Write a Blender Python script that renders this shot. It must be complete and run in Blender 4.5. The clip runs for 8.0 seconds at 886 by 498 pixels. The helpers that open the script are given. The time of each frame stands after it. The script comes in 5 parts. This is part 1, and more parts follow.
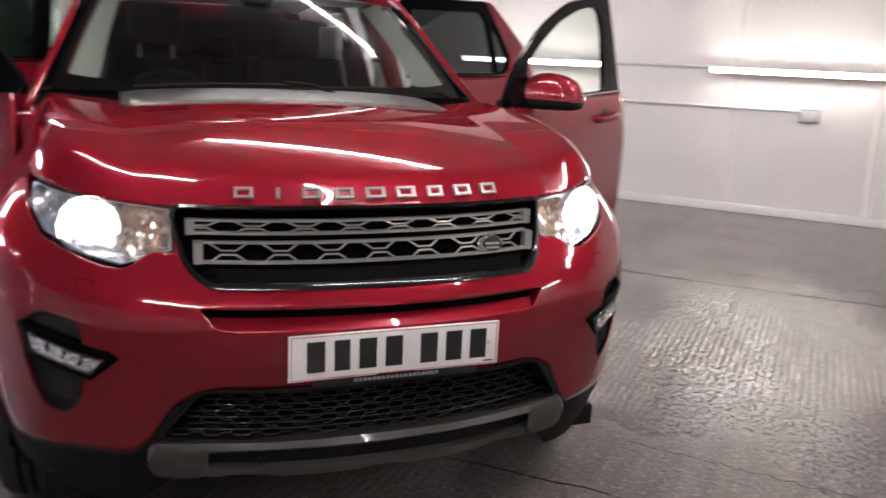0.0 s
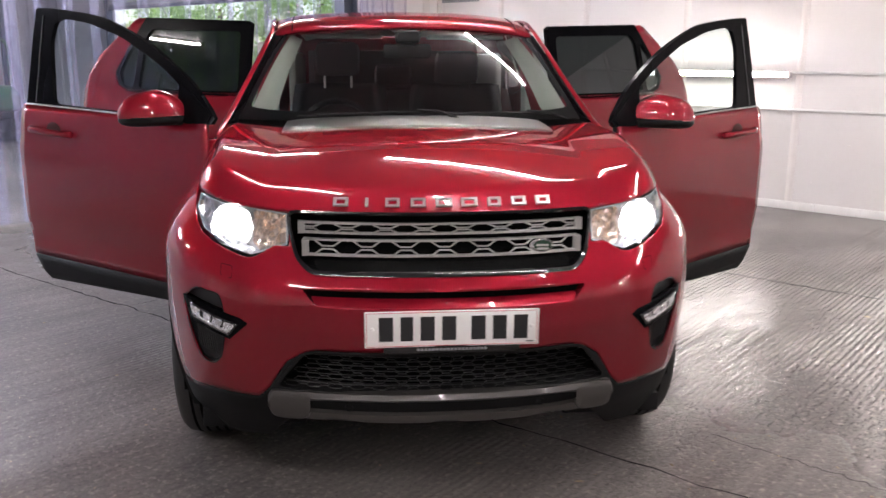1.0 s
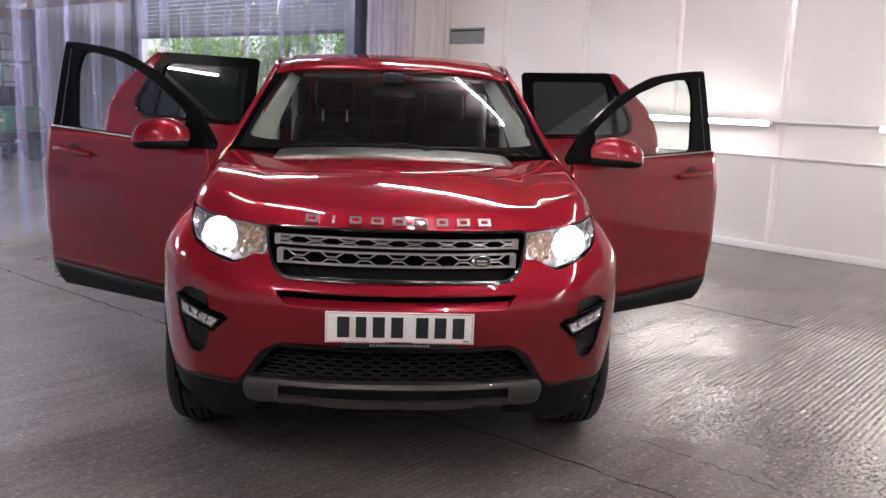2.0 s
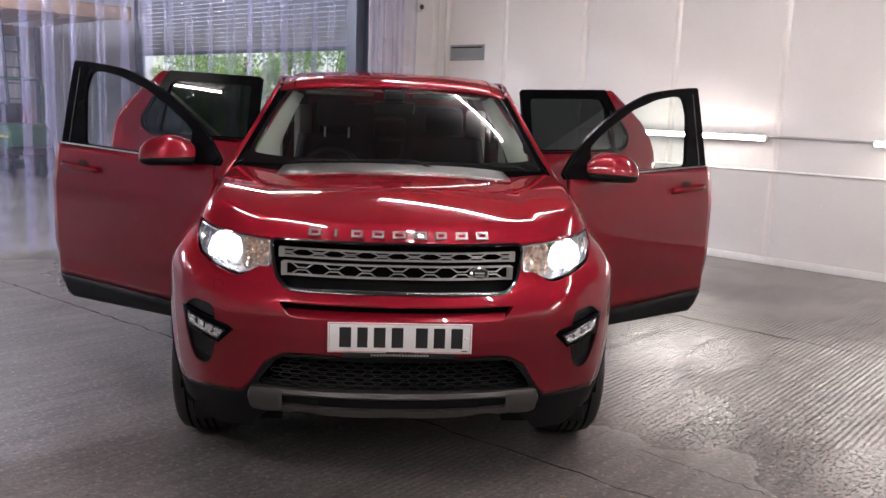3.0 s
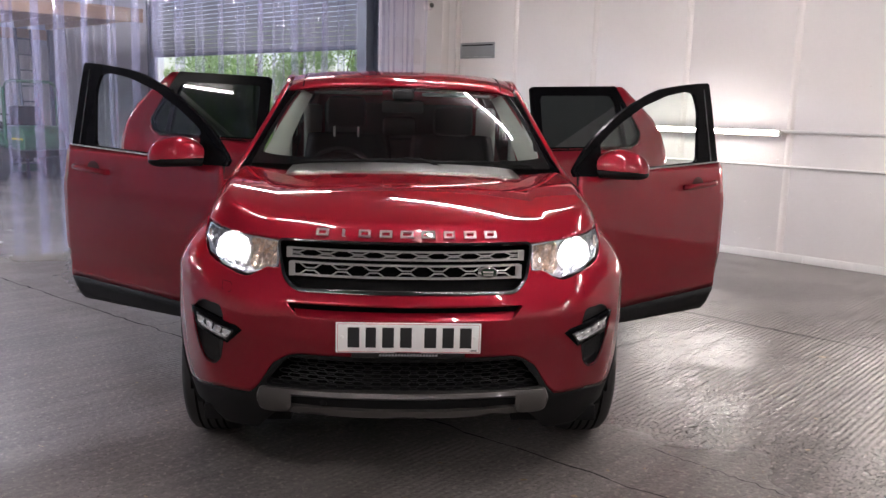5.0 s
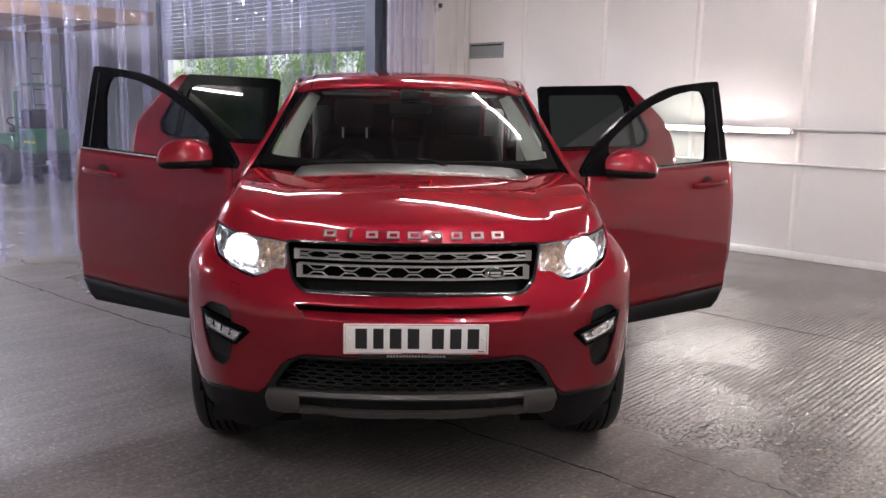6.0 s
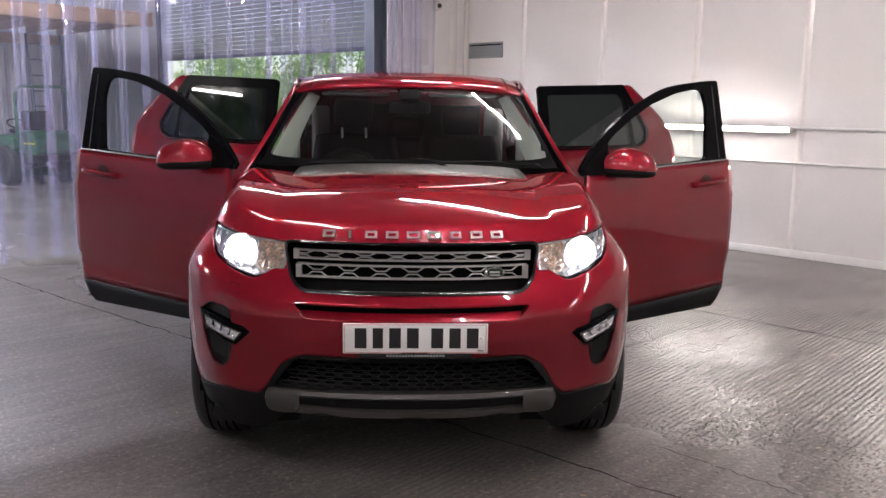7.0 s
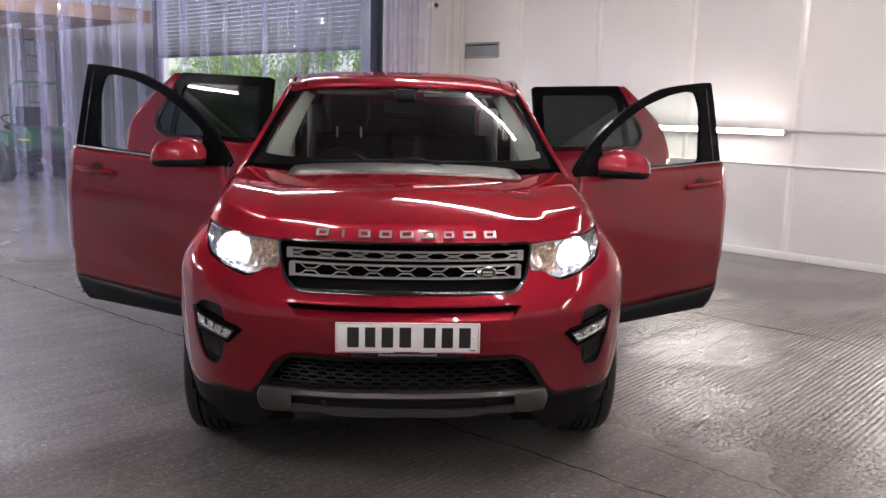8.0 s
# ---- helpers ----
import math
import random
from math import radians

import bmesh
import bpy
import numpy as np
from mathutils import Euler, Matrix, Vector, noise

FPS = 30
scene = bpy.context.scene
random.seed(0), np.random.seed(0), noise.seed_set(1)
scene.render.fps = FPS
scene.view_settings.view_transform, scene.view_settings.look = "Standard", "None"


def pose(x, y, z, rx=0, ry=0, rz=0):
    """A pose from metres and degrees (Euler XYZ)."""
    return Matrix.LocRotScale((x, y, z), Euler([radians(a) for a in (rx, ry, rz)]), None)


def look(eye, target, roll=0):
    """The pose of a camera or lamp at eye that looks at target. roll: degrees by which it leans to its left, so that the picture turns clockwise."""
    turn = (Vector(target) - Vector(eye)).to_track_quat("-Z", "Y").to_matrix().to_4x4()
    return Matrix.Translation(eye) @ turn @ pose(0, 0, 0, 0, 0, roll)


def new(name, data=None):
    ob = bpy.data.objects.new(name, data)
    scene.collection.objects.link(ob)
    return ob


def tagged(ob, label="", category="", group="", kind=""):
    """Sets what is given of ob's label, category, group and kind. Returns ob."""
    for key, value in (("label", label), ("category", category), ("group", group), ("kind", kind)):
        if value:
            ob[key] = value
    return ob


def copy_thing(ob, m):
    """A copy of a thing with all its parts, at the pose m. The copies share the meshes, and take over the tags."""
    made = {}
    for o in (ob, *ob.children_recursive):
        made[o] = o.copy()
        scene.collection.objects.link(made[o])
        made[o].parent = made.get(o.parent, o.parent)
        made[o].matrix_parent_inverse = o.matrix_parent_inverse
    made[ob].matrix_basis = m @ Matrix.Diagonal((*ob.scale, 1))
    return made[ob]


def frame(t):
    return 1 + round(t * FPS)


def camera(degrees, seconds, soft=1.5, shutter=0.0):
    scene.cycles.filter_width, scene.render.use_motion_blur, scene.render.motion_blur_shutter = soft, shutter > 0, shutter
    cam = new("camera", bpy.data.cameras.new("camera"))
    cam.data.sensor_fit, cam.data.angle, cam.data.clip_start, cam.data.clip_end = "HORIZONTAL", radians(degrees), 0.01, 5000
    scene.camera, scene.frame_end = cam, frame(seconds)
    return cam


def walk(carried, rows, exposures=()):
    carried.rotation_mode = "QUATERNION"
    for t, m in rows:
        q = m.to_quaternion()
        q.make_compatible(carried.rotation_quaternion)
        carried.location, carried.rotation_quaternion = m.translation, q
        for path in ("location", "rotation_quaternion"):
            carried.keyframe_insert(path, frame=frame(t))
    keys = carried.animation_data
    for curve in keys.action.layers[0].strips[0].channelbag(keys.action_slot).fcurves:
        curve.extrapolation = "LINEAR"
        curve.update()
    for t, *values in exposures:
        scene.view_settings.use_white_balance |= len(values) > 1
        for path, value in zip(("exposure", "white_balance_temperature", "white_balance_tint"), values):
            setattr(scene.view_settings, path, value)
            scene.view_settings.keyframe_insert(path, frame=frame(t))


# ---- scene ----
cam = camera(55.3, 8.0, shutter=0.5)
PATH = [
    (0, (-0.596, -1.811, 1.376), (0.119, 0.001, 0.923), 2.5),
    (0.5, (-0.399, -2.101, 1.427), (-0.056, -0.184, 0.968), 1.0),
    (1, (-0.262, -2.392, 1.465), (-0.064, -0.451, 1.025), 0.3),
    (1.5, (-0.101, -2.66, 1.478), (0.063, -0.705, 1.086), 1.8),
    (2, (-0.088, -2.869, 1.495), (0.075, -0.909, 1.134), 2.3),
    (3.5, (-0.081, -2.97, 1.506), (0.069, -1.002, 1.184), 1.9),
    (4, (-0.071, -2.955, 1.508), (0.068, -0.988, 1.176), 1.5),
    (4.5, (-0.068, -2.951, 1.505), (0.066, -0.984, 1.173), 1.5),
    (6, (-0.051, -2.949, 1.508), (0.05, -0.98, 1.176), 1.1),
    (6.5, (-0.045, -2.951, 1.509), (0.049, -0.982, 1.176), 0.6),
    (7, (-0.046, -2.955, 1.507), (0.054, -0.985, 1.175), 0.9),
    (7.5, (-0.043, -2.957, 1.507), (0.067, -0.988, 1.173), 1.2),
    (8, (-0.038, -2.96, 1.509), (0.073, -0.991, 1.176), 1.4),
]
EXPOSURE = [(0, 0.5), (0.5, 0.88), (1, 0.87), (1.5, 0.75), (2, 0.6), (3.5, 0.5), (8, 0.5)]
walk(cam, [(t, look(eye, target, roll)) for t, eye, target, roll in PATH], EXPOSURE)

# ---- light ----
world = bpy.data.worlds.new("sky")
scene.world = world
world.use_nodes = True
wn = world.node_tree.nodes
sky = wn.new("ShaderNodeTexSky")
sky.sky_type, sky.sun_disc = "NISHITA", False
sky.sun_elevation, sky.sun_rotation = radians(58), radians(222)
world.node_tree.links.new(sky.outputs[0], wn["Background"].inputs[0])
wn["Background"].inputs[1].default_value = 0.15
sun = new("sun", bpy.data.lights.new("sun", "SUN"))
sun.data.energy, sun.data.angle, sun.data.color = 5.0, radians(0.6), (1.0, 0.95, 0.88)
sun.matrix_world = look((-7, 7, 26), (2, 17, 0))
TUBE = 178.0       # ceiling tubes
HALL_FILL = 640.0  # unseen tubes added in the hall behind the curtain
WALL_TUBE = 80.0  # low tubes on the wall
BEAM = 30.0       # dipped headlights


# ---- materials ----
def shader(name):
    m = bpy.data.materials.new(name)
    m.use_nodes = True
    n, l = m.node_tree.nodes, m.node_tree.links
    return m, n, l, n["Principled BSDF"]


def mat(name, color, rough=0.5, metal=0.0, coat=0.0, vary=0.12, scale=3.0, bump=0.0, grain=60.0, coat_rough=0.03, spec=0.5, depth=0.004):
    """Principled paint with two scales of variation in colour and gloss, and a fine relief."""
    m, n, l, b = shader(name)
    co = n.new("ShaderNodeTexCoord")
    big, fine = n.new("ShaderNodeTexNoise"), n.new("ShaderNodeTexNoise")
    big.inputs["Scale"].default_value, big.inputs["Detail"].default_value = scale, 5
    fine.inputs["Scale"].default_value, fine.inputs["Detail"].default_value = grain, 3
    l.new(co.outputs["Object"], big.inputs["Vector"])
    l.new(co.outputs["Object"], fine.inputs["Vector"])
    mixed = n.new("ShaderNodeMix")
    mixed.data_type = "RGBA"
    lo = [max(0, c * (1 - vary)) for c in color]
    hi = [min(1, c * (1 + vary)) for c in color]
    mixed.inputs["A"].default_value, mixed.inputs["B"].default_value = (*lo, 1), (*hi, 1)
    add = n.new("ShaderNodeMath")
    add.operation, add.use_clamp = "MULTIPLY_ADD", True
    l.new(fine.outputs["Fac"], add.inputs[0])
    add.inputs[1].default_value = 0.4
    l.new(big.outputs["Fac"], add.inputs[2])
    shift = n.new("ShaderNodeMath")
    shift.operation, shift.use_clamp = "SUBTRACT", True
    l.new(add.outputs[0], shift.inputs[0])
    shift.inputs[1].default_value = 0.2
    l.new(shift.outputs[0], mixed.inputs["Factor"])
    l.new(mixed.outputs["Result"], b.inputs["Base Color"])
    rg = n.new("ShaderNodeMapRange")
    rg.inputs["To Min"].default_value, rg.inputs["To Max"].default_value = max(0.0, rough * 0.85), min(1, rough * 1.15)
    l.new(big.outputs["Fac"], rg.inputs["Value"])
    l.new(rg.outputs[0], b.inputs["Roughness"])
    b.inputs["Metallic"].default_value = metal
    b.inputs["Coat Weight"].default_value, b.inputs["Coat Roughness"].default_value = coat, coat_rough
    b.inputs["Specular IOR Level"].default_value = spec
    if bump:
        bp = n.new("ShaderNodeBump")
        bp.inputs["Strength"].default_value, bp.inputs["Distance"].default_value = bump, depth
        l.new(fine.outputs["Fac"], bp.inputs["Height"])
        l.new(bp.outputs[0], b.inputs["Normal"])
    return m


def sheen(n, l, least=0.06):
    """Gloss of a thin sheet, alike from both sides."""
    lw, pw, ma = n.new("ShaderNodeLayerWeight"), n.new("ShaderNodeMath"), n.new("ShaderNodeMath")
    lw.inputs[0].default_value = 0.5
    pw.operation, ma.operation = "POWER", "MULTIPLY_ADD"
    l.new(lw.outputs["Facing"], pw.inputs[0])
    pw.inputs[1].default_value = 4.5
    l.new(pw.outputs[0], ma.inputs[0])
    ma.inputs[1].default_value, ma.inputs[2].default_value = 0.85, least
    return ma.outputs[0]


def glass(name, tint, gloss=0.08, rough=0.003):
    """Thin pane: clear with a tint, gloss by Fresnel."""
    m, n, l, b = shader(name)
    n.remove(b)
    tr, gl, mx = n.new("ShaderNodeBsdfTransparent"), n.new("ShaderNodeBsdfGlossy"), n.new("ShaderNodeMixShader")
    tr.inputs[0].default_value = (*tint, 1)
    gl.inputs["Roughness"].default_value = rough
    l.new(sheen(n, l, gloss), mx.inputs[0])
    l.new(tr.outputs[0], mx.inputs[1])
    l.new(gl.outputs[0], mx.inputs[2])
    l.new(mx.outputs[0], n["Material Output"].inputs[0])
    return m


def glow(name, color, strength):
    m, n, l, b = shader(name)
    b.inputs["Base Color"].default_value = (0.8, 0.8, 0.8, 1)
    b.inputs["Emission Color"].default_value, b.inputs["Emission Strength"].default_value = (*color, 1), strength
    return m


RED = mat("red_metallic_paint", (0.205, 0.008, 0.018), 0.44, 0.5, 1.0, 0.04, 1.5, 0.0, 900, 0.006, spec=0.0)
RED.node_tree.nodes["Principled BSDF"].inputs["Coat IOR"].default_value = 1.5
RED.node_tree.nodes["Principled BSDF"].inputs["Specular Tint"].default_value = (0.45, 0.02, 0.04, 1)
BLACK = mat("black_textured_plastic", (0.009, 0.009, 0.0095), 0.6, bump=0.3, grain=500, depth=0.001, spec=0.12)
GLOSS = mat("gloss_black", (0.006, 0.006, 0.007), 0.12, coat=0.6)
# near-black, for black trim and for shade put into the colour
DEEP = mat("shade_and_trim_black", (0.003, 0.003, 0.003), 0.8, spec=0.03)
SILVER = mat("satin_silver", (0.42, 0.41, 0.40), 0.32, 0.6, vary=0.05)
SKID = mat("dull_grey_paint", (0.052, 0.048, 0.045), 0.4, 0.3, 0.2, 0.08)
CHROME = mat("chrome", (0.8, 0.8, 0.8), 0.08, 1.0, vary=0.03)
FRAME = mat("satin_black", (0.003, 0.003, 0.0035), 0.16, spec=0.02)
RUBBER = mat("tyre_rubber", (0.014, 0.014, 0.014), 0.7, bump=0.4, grain=150)
ALLOY = mat("alloy", (0.45, 0.45, 0.46), 0.28, 0.9)
WHITE_P = mat("plate_white", (0.78, 0.77, 0.76), 0.3, coat=0.3, vary=0.03)
INK = mat("plate_black", (0.01, 0.01, 0.011), 0.5)
TRIM = mat("pale_cloth_trim", (0.50, 0.49, 0.45), 0.85, bump=0.2, grain=300, vary=0.06)
LEATHER = mat("black_leather", (0.006, 0.0058, 0.0058), 0.6, bump=0.3, grain=180, spec=0.05)
DASH = mat("dark_dashboard", (0.010, 0.010, 0.011), 0.7, bump=0.3, grain=400, spec=0.2)
COWL = mat("brushed_silver_panel", (0.10, 0.098, 0.093), 0.30, 0.75, vary=0.1, scale=6)
AMBER = mat("champagne_reflector", (0.90, 0.72, 0.62), 0.14, 0.75, vary=0.2, scale=60)
CLEAR = mat("pale_clear_reflector", (0.72, 0.74, 0.80), 0.12, 0.7, vary=0.15, scale=40)
BOWL = mat("bright_reflector", (0.88, 0.88, 0.9), 0.25, 0.65, vary=0.05)
MESH = mat("black_mesh_plastic", (0.016, 0.016, 0.017), 0.38, spec=0.45)
# near-white and not metallic: the shine of steel is put into the colour
POST = mat("pale_shine_post", (0.9, 0.9, 0.9), 0.3, 0.0, vary=0.03)
SCREEN = glass("windscreen_glass", (0.62, 0.67, 0.65), 0.13)
PANE = glass("door_glass", (0.80, 0.88, 0.84), 0.05)
TINT = glass("privacy_glass", (0.03, 0.036, 0.036), 0.045)
LENS = glass("clear_lens", (0.95, 0.96, 0.97))
LAMP = glow("headlight_bulb", (1.0, 0.95, 0.92), BEAM)
TUBE_M = glow("tube_light", (1.0, 0.93, 0.93), TUBE)
HALL_M = glow("hall_fill_light", (0.88, 0.90, 1.0), HALL_FILL)
WALL_M = glow("wall_tube_light", (1.0, 0.92, 0.87), WALL_TUBE)
WALL = mat("white_wall_sheet", (0.69, 0.655, 0.64), 0.6, vary=0.05, scale=1.2, bump=0.08, grain=25, spec=0.3)
SEAM = mat("cover_strip_white", (0.70, 0.655, 0.63), 0.25, vary=0.05, coat=0.5)
BASE = mat("scuffed_white_skirting", (0.66, 0.64, 0.62), 0.5, vary=0.12, scale=8)
CEIL = mat("ceiling_grey", (0.17, 0.163, 0.172), 0.7, vary=0.04)
RAIL = mat("grey_conduit", (0.55, 0.535, 0.52), 0.4, vary=0.08)
STEEL = mat("dark_blue_steel", (0.045, 0.055, 0.085), 0.5, vary=0.15)
VENT = mat("grey_vent", (0.26, 0.27, 0.28), 0.4, 0.3)
TIMBER = mat("timber", (0.34, 0.21, 0.13), 0.7, vary=0.25, scale=4, bump=0.3, grain=40)
CLAD = mat("corrugated_cladding", (0.36, 0.345, 0.36), 0.5, 0.1, vary=0.12, scale=1.5)
SHUT = mat("shutter_slats", (0.21, 0.21, 0.24), 0.85, 0.0, vary=0.1)
GREEN = mat("green_machine_paint", (0.006, 0.055, 0.022), 0.35, coat=0.2, vary=0.1)
YELLOW = mat("yellow_stripe", (0.6, 0.45, 0.03), 0.4)
TARMAC = mat("yard_tarmac", (0.10, 0.10, 0.10), 0.9, vary=0.3, bump=0.4, grain=80)
LEAF = mat("hedge_leaf", (0.12, 0.23, 0.045), 0.55, vary=0.5, scale=2.5, grain=30)


def see_through(m, color, share):
    """Let part of the light pass through a thin leaf."""
    n, l = m.node_tree.nodes, m.node_tree.links
    t, mx = n.new("ShaderNodeBsdfTranslucent"), n.new("ShaderNodeMixShader")
    t.inputs[0].default_value, mx.inputs[0].default_value = (*color, 1), share
    l.new(n["Principled BSDF"].outputs[0], mx.inputs[1])
    l.new(t.outputs[0], mx.inputs[2])
    l.new(mx.outputs[0], n["Material Output"].inputs[0])


see_through(LEAF, (0.42, 0.60, 0.20), 0.6)
LITTER = mat("dry_flakes", (0.30, 0.23, 0.15), 0.8, vary=0.6, scale=4)
BACK = mat("unseen_grey_wall", (0.45, 0.43, 0.42), 0.7, vary=0.1, scale=1.5, bump=0.2, grain=30)
BARK = mat("bark", (0.10, 0.075, 0.05), 0.9, vary=0.3)
ALU = mat("aluminium", (0.30, 0.30, 0.31), 0.45, 0.5)


def floor_mat():
    """Grey floor paint over brushed concrete: fine ridges in patches, scuffs and dust."""
    m, n, l, b = shader("grey_painted_concrete")
    co = n.new("ShaderNodeTexCoord")

    def noise_tex(scale, detail=5, rough=0.5, vec=None):
        t = n.new("ShaderNodeTexNoise")
        t.inputs["Scale"].default_value, t.inputs["Detail"].default_value, t.inputs["Roughness"].default_value = scale, detail, rough
        l.new(vec or co.outputs["Object"], t.inputs["Vector"])
        return t.outputs["Fac"]

    def math_node(op, a, b_, clamp=False):
        t = n.new("ShaderNodeMath")
        t.operation, t.use_clamp = op, clamp
        for k, v in enumerate((a, b_)):
            if isinstance(v, (int, float)):
                t.inputs[k].default_value = v
            else:
                l.new(v, t.inputs[k])
        return t.outputs[0]

    def ramp(v, lo, hi, a=0.0, z=1.0):
        t = n.new("ShaderNodeMapRange")
        for k, x in zip(("From Min", "From Max", "To Min", "To Max"), (lo, hi, a, z)):
            t.inputs[k].default_value = x
        l.new(v, t.inputs["Value"])
        return t.outputs[0]

    mp = n.new("ShaderNodeMapping")
    mp.inputs["Rotation"].default_value = (0, 0, radians(-2))
    l.new(co.outputs["Object"], mp.inputs["Vector"])
    wave = n.new("ShaderNodeTexWave")
    wave.bands_direction = "Y"
    wave.inputs["Scale"].default_value, wave.inputs["Distortion"].default_value = 9.6, 1.1
    wave.inputs["Detail"].default_value, wave.inputs["Detail Scale"].default_value = 4, 2.4
    l.new(mp.outputs[0], wave.inputs["Vector"])
    comb = n.new("ShaderNodeMapping")
    comb.inputs["Scale"].default_value, comb.inputs["Rotation"].default_value = (4.0, 40.0, 1.0), (0, 0, radians(-2))
    l.new(co.outputs["Object"], comb.inputs["Vector"])
    brush = math_node("ADD", math_node("MULTIPLY", wave.outputs["Fac"], 0.65), math_node("MULTIPLY", ramp(noise_tex(1.0, 3, 0.55, comb.outputs[0]), 0.3, 0.7), 0.35))
    patch_ = math_node("MULTIPLY", ramp(noise_tex(0.8, 4), 0.46, 0.56, 0.02, 0.9), ramp(noise_tex(6, 3), 0.3, 0.7, 0.35, 1.0))
    axes = n.new("ShaderNodeSeparateXYZ")
    l.new(co.outputs["Object"], axes.inputs[0])
    brushed = ramp(math_node("ADD", axes.outputs["X"], math_node("MULTIPLY", noise_tex(0.8, 3), 3.0)), -5.2, -3.8, 0.06, 1.0)
    ridges = math_node("MULTIPLY", math_node("SUBTRACT", brush, 0.5), math_node("MULTIPLY", patch_, brushed))
    fine = noise_tex(48, 3, 0.6)
    mid = noise_tex(9, 5)
    stain = noise_tex(1.1, 6, 0.6)
    speck = ramp(noise_tex(38, 4, 0.65), 0.56, 0.64)
    lump = noise_tex(36, 2, 0.5)
    h = math_node("ADD", math_node("MULTIPLY", math_node("MULTIPLY", ridges, ramp(noise_tex(16, 4, 0.65), 0.40, 0.62, 0.2, 1.5)), 3.2), math_node("ADD", math_node("MULTIPLY", fine, ramp(brushed, 0.06, 1.0, 0.5, 0.7)), math_node("ADD", math_node("MULTIPLY", mid, 0.4), math_node("MULTIPLY", lump, 0.3))))
    dots = n.new("ShaderNodeMapping")
    dots.inputs["Scale"].default_value = (0.55, 1.0, 1.0)
    l.new(co.outputs["Object"], dots.inputs["Vector"])
    pit = math_node("MULTIPLY", ramp(noise_tex(72, 2, 0.5, dots.outputs[0]), 0.45, 0.36), math_node("MULTIPLY", brushed, ramp(noise_tex(1.3, 3), 0.42, 0.56, 0.25, 1.0)))
    h = math_node("SUBTRACT", h, math_node("MULTIPLY", pit, 1.3))
    bp = n.new("ShaderNodeBump")
    bp.inputs["Strength"].default_value, bp.inputs["Distance"].default_value = 0.5, 0.006
    l.new(h, bp.inputs["Height"])
    l.new(bp.outputs[0], b.inputs["Normal"])
    c1 = n.new("ShaderNodeMix")
    c1.data_type = "RGBA"
    c1.inputs["A"].default_value, c1.inputs["B"].default_value = (0.058, 0.0515, 0.0495, 1), (0.176, 0.157, 0.148, 1)
    drag = n.new("ShaderNodeMapping")
    drag.inputs["Scale"].default_value, drag.inputs["Rotation"].default_value = (0.5, 7.0, 1.0), (0, 0, radians(6))
    l.new(co.outputs["Object"], drag.inputs["Vector"])
    streak = noise_tex(1.6, 6, 0.7, drag.outputs[0])
    tone = math_node("ADD", math_node("MULTIPLY", stain, 0.55), math_node("ADD", math_node("MULTIPLY", fine, 0.5), math_node("MULTIPLY", streak, 0.55)))
    l.new(ramp(tone, 0.62, 0.98), c1.inputs["Factor"])
    c2 = n.new("ShaderNodeMix")
    c2.data_type = "RGBA"
    c2.inputs["B"].default_value = (0.33, 0.30, 0.26, 1)
    l.new(c1.outputs["Result"], c2.inputs["A"])
    l.new(math_node("MULTIPLY", speck, 0.5), c2.inputs["Factor"])
    crest = math_node("MULTIPLY", ramp(math_node("ADD", math_node("MULTIPLY", brush, 0.8), math_node("MULTIPLY", noise_tex(30, 5, 0.7), 0.6)), 0.62, 0.86), math_node("MULTIPLY", patch_, brushed))
    c3 = n.new("ShaderNodeMix")
    c3.data_type = "RGBA"
    c3.inputs["B"].default_value = (0.32, 0.29, 0.265, 1)
    l.new(c2.outputs["Result"], c3.inputs["A"])
    l.new(math_node("MULTIPLY", crest, 0.75), c3.inputs["Factor"])
    grit = math_node("MULTIPLY", ramp(noise_tex(55, 3, 0.6), 0.58, 0.66), ramp(noise_tex(2.2, 4), 0.42, 0.6, 0.1, 1.0))
    c4 = n.new("ShaderNodeMix")
    c4.data_type = "RGBA"
    c4.inputs["B"].default_value = (0.03, 0.027, 0.025, 1)
    l.new(c3.outputs["Result"], c4.inputs["A"])
    l.new(math_node("MAXIMUM", math_node("MULTIPLY", grit, 0.75), math_node("MULTIPLY", pit, 0.8)), c4.inputs["Factor"])
    l.new(c4.outputs["Result"], b.inputs["Base Color"])
    worn = ramp(math_node("ADD", stain, math_node("MULTIPLY", mid, 0.4)), 0.4, 1.0, 0.0, 0.07)
    l.new(math_node("ADD", worn, ramp(brushed, 0.06, 1.0, 0.42, 0.15)), b.inputs["Roughness"])
    l.new(math_node("MULTIPLY", ramp(brushed, 0.06, 1.0, 0.22, 0.34), ramp(pit, 0.0, 1.0, 1.0, 0.35)), b.inputs["Specular IOR Level"])
    b.inputs["Specular Tint"].default_value = (1.0, 0.85, 0.79, 1)
    return m


FLOOR = floor_mat()


